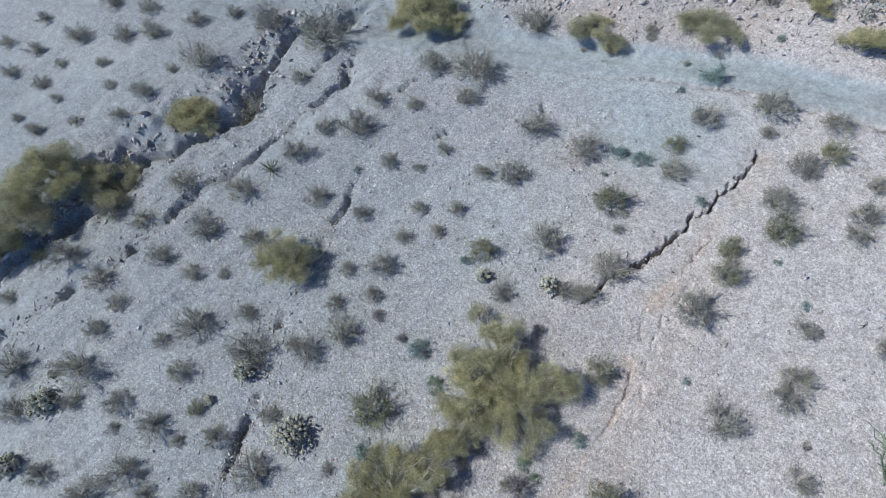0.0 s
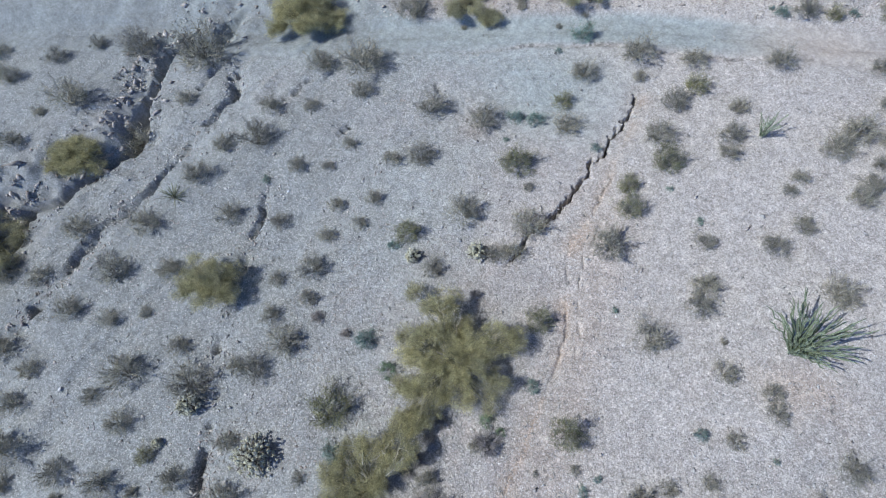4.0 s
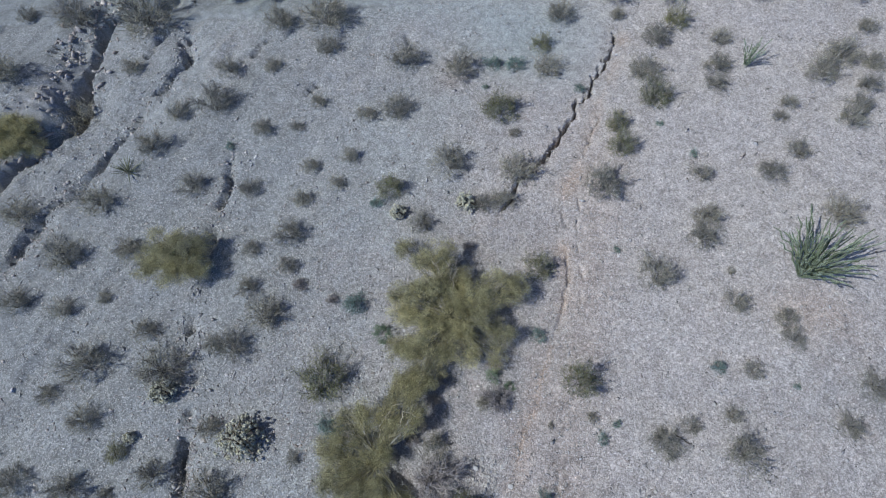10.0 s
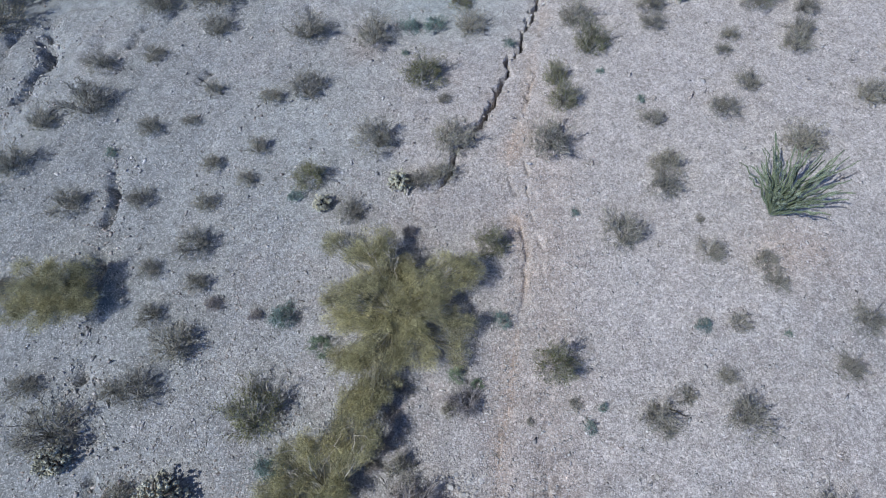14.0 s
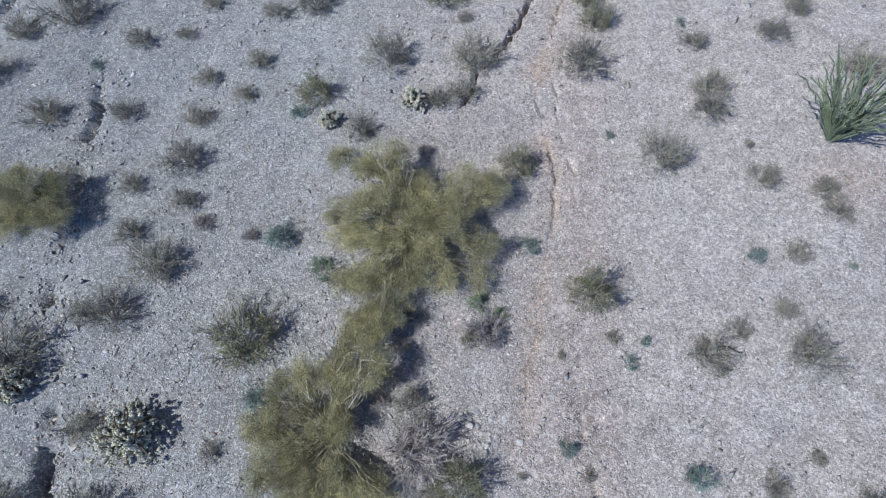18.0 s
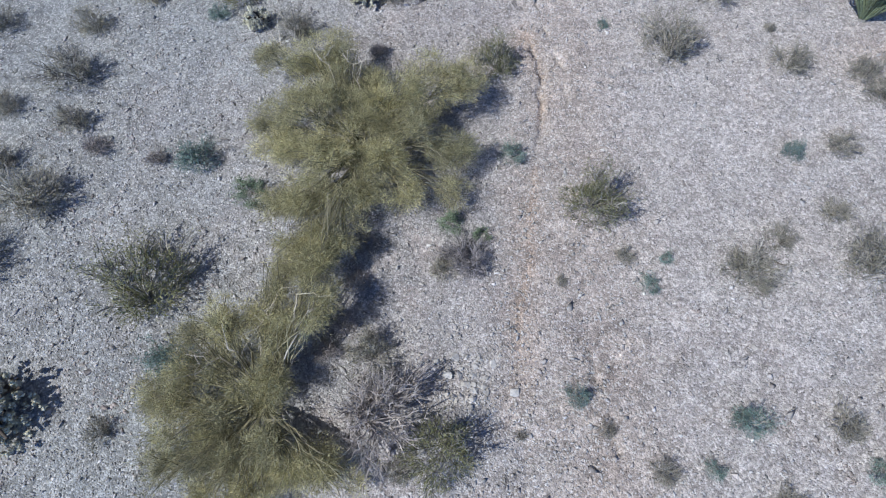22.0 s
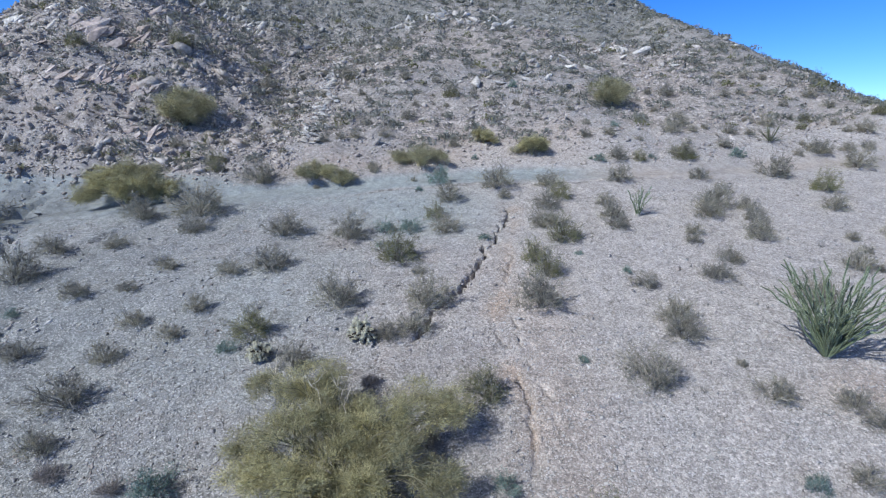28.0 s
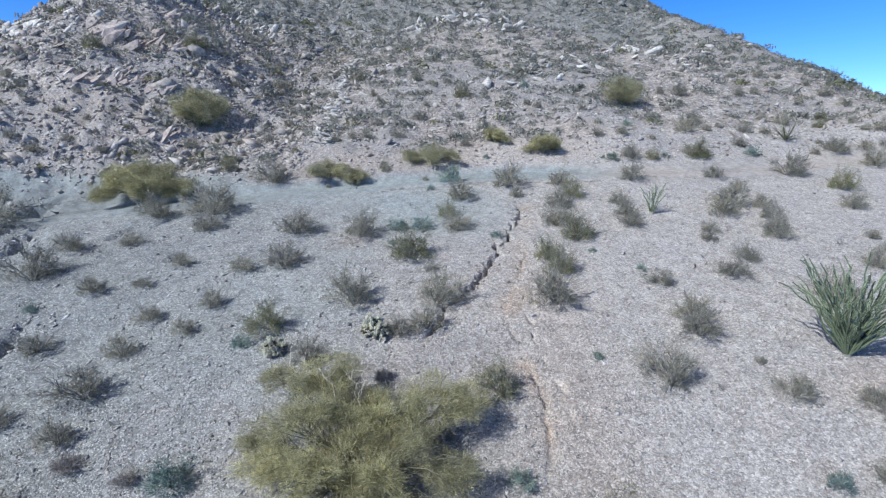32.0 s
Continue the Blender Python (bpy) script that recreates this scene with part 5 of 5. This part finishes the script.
# ---- ocotillo and yuccas ----
def ocotillo(x, y, stems, length, spread, seed, label, leafy=True, fat=0.030):
    rng = np.random.default_rng(seed)
    ob = thing("ocotillo", label, "ocotillo", "ocotillos")
    ob.matrix_basis = pose(x, y, lay(x, y) - 0.03, 0, 0, 0)
    crown = Soup()
    crown.tube([(0, 0, -0.1), (0, 0, 0.06), (0, 0, 0.14)], 0.13, 0.07, 8)
    child("root_crown", crown.mesh("root_crown", TWIG), ob)
    for k in range(stems):
        a = k * 2.39996 + rng.uniform(-0.3, 0.3)
        q = math.sqrt((k + 0.5) / stems) * spread
        l = length * rng.uniform(0.72, 1.08)
        end = np.array([math.cos(a) * q, math.sin(a) * q, math.sqrt(max(0.05, 1 - q * q))]) * l
        p = bend((math.cos(a) * 0.05, math.sin(a) * 0.05, 0.05), end, rng, 8, 0.09, 0.018)
        s = Soup()
        s.tube(p, fat, fat * 0.45, 5)
        stem = child("stem", s.mesh("stem", OCOTILLO, True), ob)
        if leafy and not (k % 6 == 0 and math.cos(a) < 0.2):
            lf = Soup()
            m = int(250 * l)
            u = rng.uniform(0.12, 0.93, m) * 7
            i = np.minimum(u.astype(int), 6)
            at = p[i] + (p[i + 1] - p[i]) * (u - i)[:, None]
            out = rng.normal(size=(m, 3)) + [0, 0, 0.4]
            lf.slivers(at, out + (p[i + 1] - p[i]) * 2, rng.uniform(0.03, 0.065, m), 0.026, rng)
            child("foliage", lf.mesh("foliage", OCOTILLO_LEAF), stem)
    return ob


ocotillo(10.02, 11.35, 66, 2.6, 0.70, 701, "large leafy green ocotillo fanning out from one base")
ocotillo(8.03, 20.5, 14, 1.35, 0.5, 702, "small sparse green ocotillo on the upper slope", True, 0.016)


def yucca(x, y, n, length, seed, label):
    rng = np.random.default_rng(seed)
    ob = thing("yucca", label, "yucca", "yuccas")
    ob.matrix_basis = pose(x, y, lay(x, y) - 0.02, 0, 0, rng.uniform(0, 360))
    heart = Soup()
    heart.tube([(0, 0, -0.1), (0, 0, 0.1), (0, 0, 0.2)], 0.11, 0.05, 7)
    child("stem", heart.mesh("stem", TWIG), ob)
    for k in range(n):
        a, e = k * 2.39996, rng.uniform(0.15, 1.4)
        w = np.array([math.cos(a) * math.cos(e), math.sin(a) * math.cos(e), math.sin(e)])
        b = np.array([math.cos(a), math.sin(a), 0]) * 0.05 + [0, 0, 0.08]
        l = length * rng.uniform(0.75, 1.1)
        side = np.array([-math.sin(a), math.cos(a), 0])
        up = np.cross(w, side)
        v = []
        for u, wd in ((0, 0.018), (0.35, 0.026), (0.75, 0.016), (1, 0.002)):
            c = b + w * l * u + np.array([0, 0, -0.12 * l * u * u])
            v += [c - side * wd, c + up * wd * 0.4, c + side * wd, c - up * wd * 0.2]
        f = [(i * 4 + j, i * 4 + (j + 1) % 4, i * 4 + 4 + (j + 1) % 4, i * 4 + 4 + j) for i in range(3) for j in range(4)]
        child("blade", mesh_of("blade", v, f, YUCCA), ob)
    return ob


yucca(-17.3, 10.55, 26, 0.85, 711, "spiky grey-green yucca rosette on the slope")
yucca(19.2, 30.4, 34, 1.5, 712, "large spiky grey-green yucca above the bench")


# ---- cholla cactus ----
def joint_mesh(seed):
    rng = np.random.default_rng(seed)
    bm = bmesh.new()
    bmesh.ops.create_icosphere(bm, subdivisions=1, radius=1)
    base = np.array([v.co[:] for v in bm.verts])
    faces = np.array([[v.index for v in f.verts] for f in bm.faces])
    bm.free()
    s = Soup()
    for k in range(4):
        a = k * 1.9 + rng.uniform(-0.4, 0.4)
        c = np.array([math.cos(a) * 0.95, math.sin(a) * 0.95, rng.uniform(-0.5, 0.5)]) * (0.2 if k == 0 else 1.0)
        lump = base * rng.uniform(0.86, 1.16, (len(base), 1)) * [0.62, 0.62, 0.72] + c
        s.add(lump, faces)
        w = rng.normal(size=(22, 3))
        w /= np.linalg.norm(w, axis=1)[:, None]
        s.slivers(w * 0.58 + c, w + rng.normal(size=(22, 3)) * 0.4, 0.42, 0.16, rng)
    return s.mesh("joint", CHOLLA)


JOINTS = [joint_mesh(720 + k) for k in range(3)]


def cholla(x, y, r, seed, label):
    rng = np.random.default_rng(seed)
    ob = thing("cholla_cactus", label, "cactus", "cholla cacti")
    ob.matrix_basis = pose(x, y, lay(x, y) - 0.02, 0, 0, rng.uniform(0, 360))
    trunk = Soup()
    trunk.tube(bend((0, 0, -0.1), (0.03, 0.02, r * 0.95), rng, 5, 0, 0.03), 0.06, 0.045, 7)
    arms = max(6, int(16 * r + 6))
    places = []
    for k in range(arms):
        a, e = k * 2.4 + rng.uniform(-0.3, 0.3), rng.uniform(0.1, 1.2)
        end = np.array([math.cos(a) * math.cos(e) * 0.78, math.sin(a) * math.cos(e) * 0.78, 0.15 + math.sin(e) * 0.90]) * r
        arm = Soup()
        arm.tube(bend((0.02, 0.01, r * rng.uniform(0.15, 0.6)), end, rng, 4, 0.05, 0.05), 0.035, 0.025, 6)
        child("arm", arm.mesh("arm", CHOLLA_OLD), ob)
    for k in range(min(290, int(60 + 330 * r))):
        a, e = rng.integers(arms) * 2.4 + rng.normal() * 0.35, rng.uniform(0.0, 1.35)
        w = np.array([math.cos(a) * math.cos(e), math.sin(a) * math.cos(e), math.sin(e)]) + rng.normal(size=3) * 0.12
        places.append((w * r * rng.uniform(0.35, 0.86) * [1, 1, 1.2] + [0, 0, 0.06], w + rng.normal(size=3) * 0.5))
    child("trunk", trunk.mesh("trunk", CHOLLA_OLD), ob)
    for p, w in places:
        j = child("joint", JOINTS[rng.integers(3)], ob)
        turn = Vector(w).to_track_quat("Z", "Y").to_matrix().to_4x4()
        k = rng.uniform(0.8, 1.2) * (0.5 + 0.5 * r)
        p = Vector((p[0], p[1], max(p[2], 0.06)))
        j.matrix_basis = Matrix.Translation(p) @ turn @ Matrix.Diagonal((0.046 * k, 0.046 * k, 0.062 * k, 1))
    return ob


for x, y, r in CHOLLA_SPOTS:
    cholla(x, y, r * (0.9 + 0.4 * min(1, max(0, (r - 0.35) / 0.3))), int(800 + 10 * (x + y)), "pale spiny cholla cactus with clustered joints")


# ---- rocks ----
def rock_mesh(seed, stretch=(1.0, 0.8, 0.6), points=13, mat=None):
    rng = np.random.default_rng(seed)
    bm = bmesh.new()
    for k in range(points):
        v = rng.normal(size=3)
        v /= np.linalg.norm(v)
        bm.verts.new(Vector(v * rng.uniform(0.8, 1.15) * stretch))
    hull = bmesh.ops.convex_hull(bm, input=bm.verts)
    bmesh.ops.delete(bm, geom=[g for g in hull["geom_interior"] if isinstance(g, bmesh.types.BMVert)], context="VERTS")
    bmesh.ops.bevel(bm, geom=bm.edges[:], offset=0.02, segments=1, affect="EDGES")
    me = bpy.data.meshes.new("rock")
    bm.to_mesh(me)
    bm.free()
    me.materials.append(mat or ROCK)
    return me


SLABS = [rock_mesh(900 + k, (1.4, 0.55, 0.34), 9, SLAB_ROCK) for k in range(6)]
CREST = [rock_mesh(930 + k, (1.4, 0.6, 0.38), 8, CREST_ROCK) for k in range(5)]
LUMPS = [rock_mesh(920 + k, (1.0, 0.85, 0.65), 10) for k in range(5)]
PALES = [rock_mesh(940 + k, (1.0, 0.8, 0.5), 9, PALE_ROCK) for k in range(4)]


def rock(me, x, y, s, rng, label, group, dip=None):
    ob = tagged(new("rock", me), label, "rock", group)
    tilt = dip or (rng.uniform(-20, 20), rng.uniform(-20, 20), rng.uniform(0, 360))
    ob.matrix_basis = pose(x, y, lay(x, y) + s * 0.12, *tilt) @ Matrix.Diagonal((s, s, s, 1))


def rock_pile(name, items, label):
    """Far rocks joined into one object. items: mesh, x, y, size, dip."""
    s = Soup()
    for me, x, y, k, dip in items:
        me.calc_loop_triangles()
        m = pose(x, y, lay(x, y) + k * 0.12, *dip) @ Matrix.Diagonal((k, k, k, 1))
        s.add([m @ v.co for v in me.vertices], [t.vertices[:] for t in me.loop_triangles])
    tagged(new(name, s.mesh(name, items[0][0].materials[0])), label, "rocks", kind="stuff")


def slab_dip(x, y, rng):
    """Turn of a slab whose beds rise to the north-east and whose faces look down the slope."""
    out = Vector((x, y + 1, 0)).normalized()
    side = Vector((out.y, -out.x, 0))
    lean = rng.uniform(0.55, 0.95)
    bed = (side + Vector((0, 0, lean)) + out * rng.uniform(-0.1, 0.4)).normalized()
    face = Vector((0, 0, 0.75)) - out - side * 0.3
    face = (face - bed * face.dot(bed)).normalized()
    e = Matrix((bed, face.cross(bed), face)).transposed().to_euler("XYZ")
    return math.degrees(e.x) + rng.uniform(-12, 12), math.degrees(e.y) + rng.uniform(-8, 8), math.degrees(e.z) + rng.uniform(-12, 12)


rng = np.random.default_rng(950)
far_rocks, streak_rocks = [], []
# dipping slabs of the western outcrop: two broken bands of bare rock
for cx, cy, n, spread, big in ((-25.7, 34.5, 7, 0.35, 0.75), (-24.6, 34.8, 8, 0.4, 0.8), (-23.8, 35.3, 8, 0.4, 0.7), (-22.7, 35.6, 7, 0.45, 0.6), (-23.4, 30.3, 7, 0.35, 0.62), (-23.0, 31.2, 8, 0.35, 0.62),
                               (-22.1, 31.6, 7, 0.35, 0.6), (-21.4, 32.0, 7, 0.4, 0.55), (-19.9, 31.3, 5, 0.5, 0.45), (-21.2, 36.0, 6, 0.6, 0.45), (-24.2, 40.4, 5, 0.5, 0.6),
                               (-18.0, 27.7, 7, 0.3, 0.5), (-17.4, 28.2, 6, 0.3, 0.42), (-18.7, 27.6, 4, 0.3, 0.35), (-15.3, 32.3, 4, 0.3, 0.4), (-25.0, 29.6, 6, 0.5, 0.42), (-27.5, 32.0, 7, 0.8, 0.42), (-29.1, 31.8, 7, 0.8, 0.42)):
    for k in range(n):
        x, y = rng.normal(cx, spread * 1.15), rng.normal(cy, spread * 0.9)
        rock(SLABS[rng.integers(6)], x, y, big * 0.72 * rng.lognormal(0, 0.35), rng, "reddish-grey tilted slab of bare rock", "rock outcrop", slab_dip(x, y, rng))
for cx, cy, n, spread, big in ((-28.8, 42.7, 18, 0.9, 0.5), (-28.1, 45.2, 10, 1.0, 0.45), (-28.0, 49.4, 8, 1.0, 0.5), (-29.1, 40.6, 9, 0.9, 0.45), (-29.0, 70.1, 14, 1.3, 0.8), (-27.6, 74.2, 16, 1.4, 0.9), (-24.8, 81.2, 10, 1.6, 0.7),
                               (-19.4, 86.5, 9, 1.6, 0.8), (-25.7, 54.0, 14, 1.2, 0.55), (-22.1, 54.0, 10, 1.0, 0.55), (-31.7, 32.4, 9, 0.7, 0.5), (-31.9, 34.4, 9, 0.7, 0.55), (-30.6, 34.8, 8, 0.8, 0.5), (-27.9, 34.8, 8, 0.9, 0.42)):
    for k in range(int(n * 1.8)):
        x, y = rng.normal(cx, spread), rng.normal(cy, spread)
        far_rocks.append((CREST[rng.integers(5)], x, y, big * 0.62 * rng.lognormal(0, 0.4), slab_dip(x, y, rng)))
rock_pile("crest_rocks", far_rocks, "pale grey jagged rocks along the crest")
far_rocks = []
for cx, cy, n, spread, big in ((-6.9, 58.3, 14, 1.2, 0.42), (-5.4, 61.0, 10, 1.5, 0.5), (-2.8, 61.5, 16, 1.6, 0.5), (-0.5, 58.1, 16, 1.5, 0.42), (4.2, 57.2, 16, 1.2, 0.45), (5.5, 43.4, 9, 1.2, 0.3), (6.7, 39.8, 8, 1.0, 0.3),
                               (14.7, 50.7, 16, 1.4, 0.45), (9.6, 44.0, 8, 1.0, 0.32), (2.8, 40.2, 7, 1.0, 0.28), (19.1, 47.7, 9, 1.6, 0.35), (-6.6, 43.1, 7, 1.2, 0.28)):
    for k in range(n):
        far_rocks.append((CREST[rng.integers(5)], rng.normal(cx, spread), rng.normal(cy, spread), big * 1.35 * rng.lognormal(0, 0.4), (rng.uniform(-40, 40), rng.uniform(-50, 50), rng.uniform(0, 360))))
rock_pile("spur_rocks", far_rocks, "pale broken rocks on the spur of the mountain")
for cx, cy, n, spread in ((-0.9, 57.0, 16, 2.5), (-6.1, 56.5, 10, 2.0), (4.4, 56.9, 10, 2.5), (15.6, 50.8, 12, 3.0), (20.0, 40.0, 10, 4.0), (8.0, 45.0, 10, 4.0)):
    for k in range(n):
        rock(LUMPS[rng.integers(5)], rng.normal(cx, spread), rng.normal(cy, spread), 0.27 * rng.lognormal(0, 0.35), rng, "weathered grey-brown boulder on the mountainside", "boulders on the mountainside")
# streak of pale stones down the mountainside
STREAK = [(-10.9, 51.0), (-10.6, 42.4), (-9.6, 35.0), (-8.5, 27.8)]
for k in range(190):
    u = rng.uniform(0, 3)
    i = int(u)
    x = STREAK[i][0] + (STREAK[i + 1][0] - STREAK[i][0]) * (u - i) + rng.normal(0, 0.35)
    y = STREAK[i][1] + (STREAK[i + 1][1] - STREAK[i][1]) * (u - i)
    streak_rocks.append((PALES[rng.integers(4)], x, y, rng.uniform(0.14, 0.46), (rng.uniform(-20, 20), rng.uniform(-20, 20), rng.uniform(0, 360))))
rock_pile("pale_stone_streak", streak_rocks, "streak of pale stones down the mountainside")
# stones on the slope
for k in range(90):
    x, y = rng.uniform(-10, 10), rng.uniform(-1, 22)
    me = PALES[rng.integers(4)] if rng.uniform() < 0.45 else LUMPS[rng.integers(5)]
    rock(me, x, y, rng.uniform(0.05, 0.11), rng, "loose angular stone on gravel", "loose stones on the slope")
for x, y, s in ((-0.1, 2.75, 0.13), (0.25, 2.6, 0.11), (0.05, 3.1, 0.12), (0.5, 3.05, 0.09), (-0.3, 3.0, 0.08), (2.45, 20.9, 0.16), (2.6, 20.4, 0.13), (1.15, 2.5, 0.14), (-8.9, 0.6, 0.2), (-9.6, 1.5, 0.15), (-3.9, 4.1, 0.1), (-5.0, 3.0, 0.12)):
    rock(PALES[rng.integers(4)], x, y, s, rng, "pale quartz stone lying on gravel", "pale stones on the slope")


# heap of broken quartz
HEAP = (0.22, 2.71)
for k in range(26):
    a, q = rng.uniform(0, 6.283), 0.42 * math.sqrt(rng.uniform(0, 1))
    rock(PALES[rng.integers(4)], HEAP[0] + math.cos(a) * q * 1.25, HEAP[1] + math.sin(a) * q, rng.uniform(0.045, 0.10), rng, "broken white quartz stone in a small heap", "heap of quartz stones")


def dead_branch(x, y, turn, l, seed, label):
    r = np.random.default_rng(seed)
    s = Soup()
    p = bend((-l / 2, 0, 0.03), (l / 2, 0, 0.05), r, 6, 0.05, 0.04)
    s.tube(p, 0.03, 0.012, 6)
    s.tube(bend(p[3], p[3] + np.array([0.2 * l, 0.12 * l, 0.05]), r, 4, 0.02, 0.04), 0.015, 0.005, 5)
    ob = tagged(new("dead_branch", s.mesh("dead_branch", CHOLLA_OLD)), label, "branch")
    ob.matrix_basis = pose(x, y, lay(x, y) + 0.01, 16, 0, turn)


dead_branch(6.35, 5.1, -25, 0.5, 961, "dark dead branch lying on gravel")
dead_branch(2.35, 0.55, 70, 0.3, 962, "charred dead cactus stump on gravel")
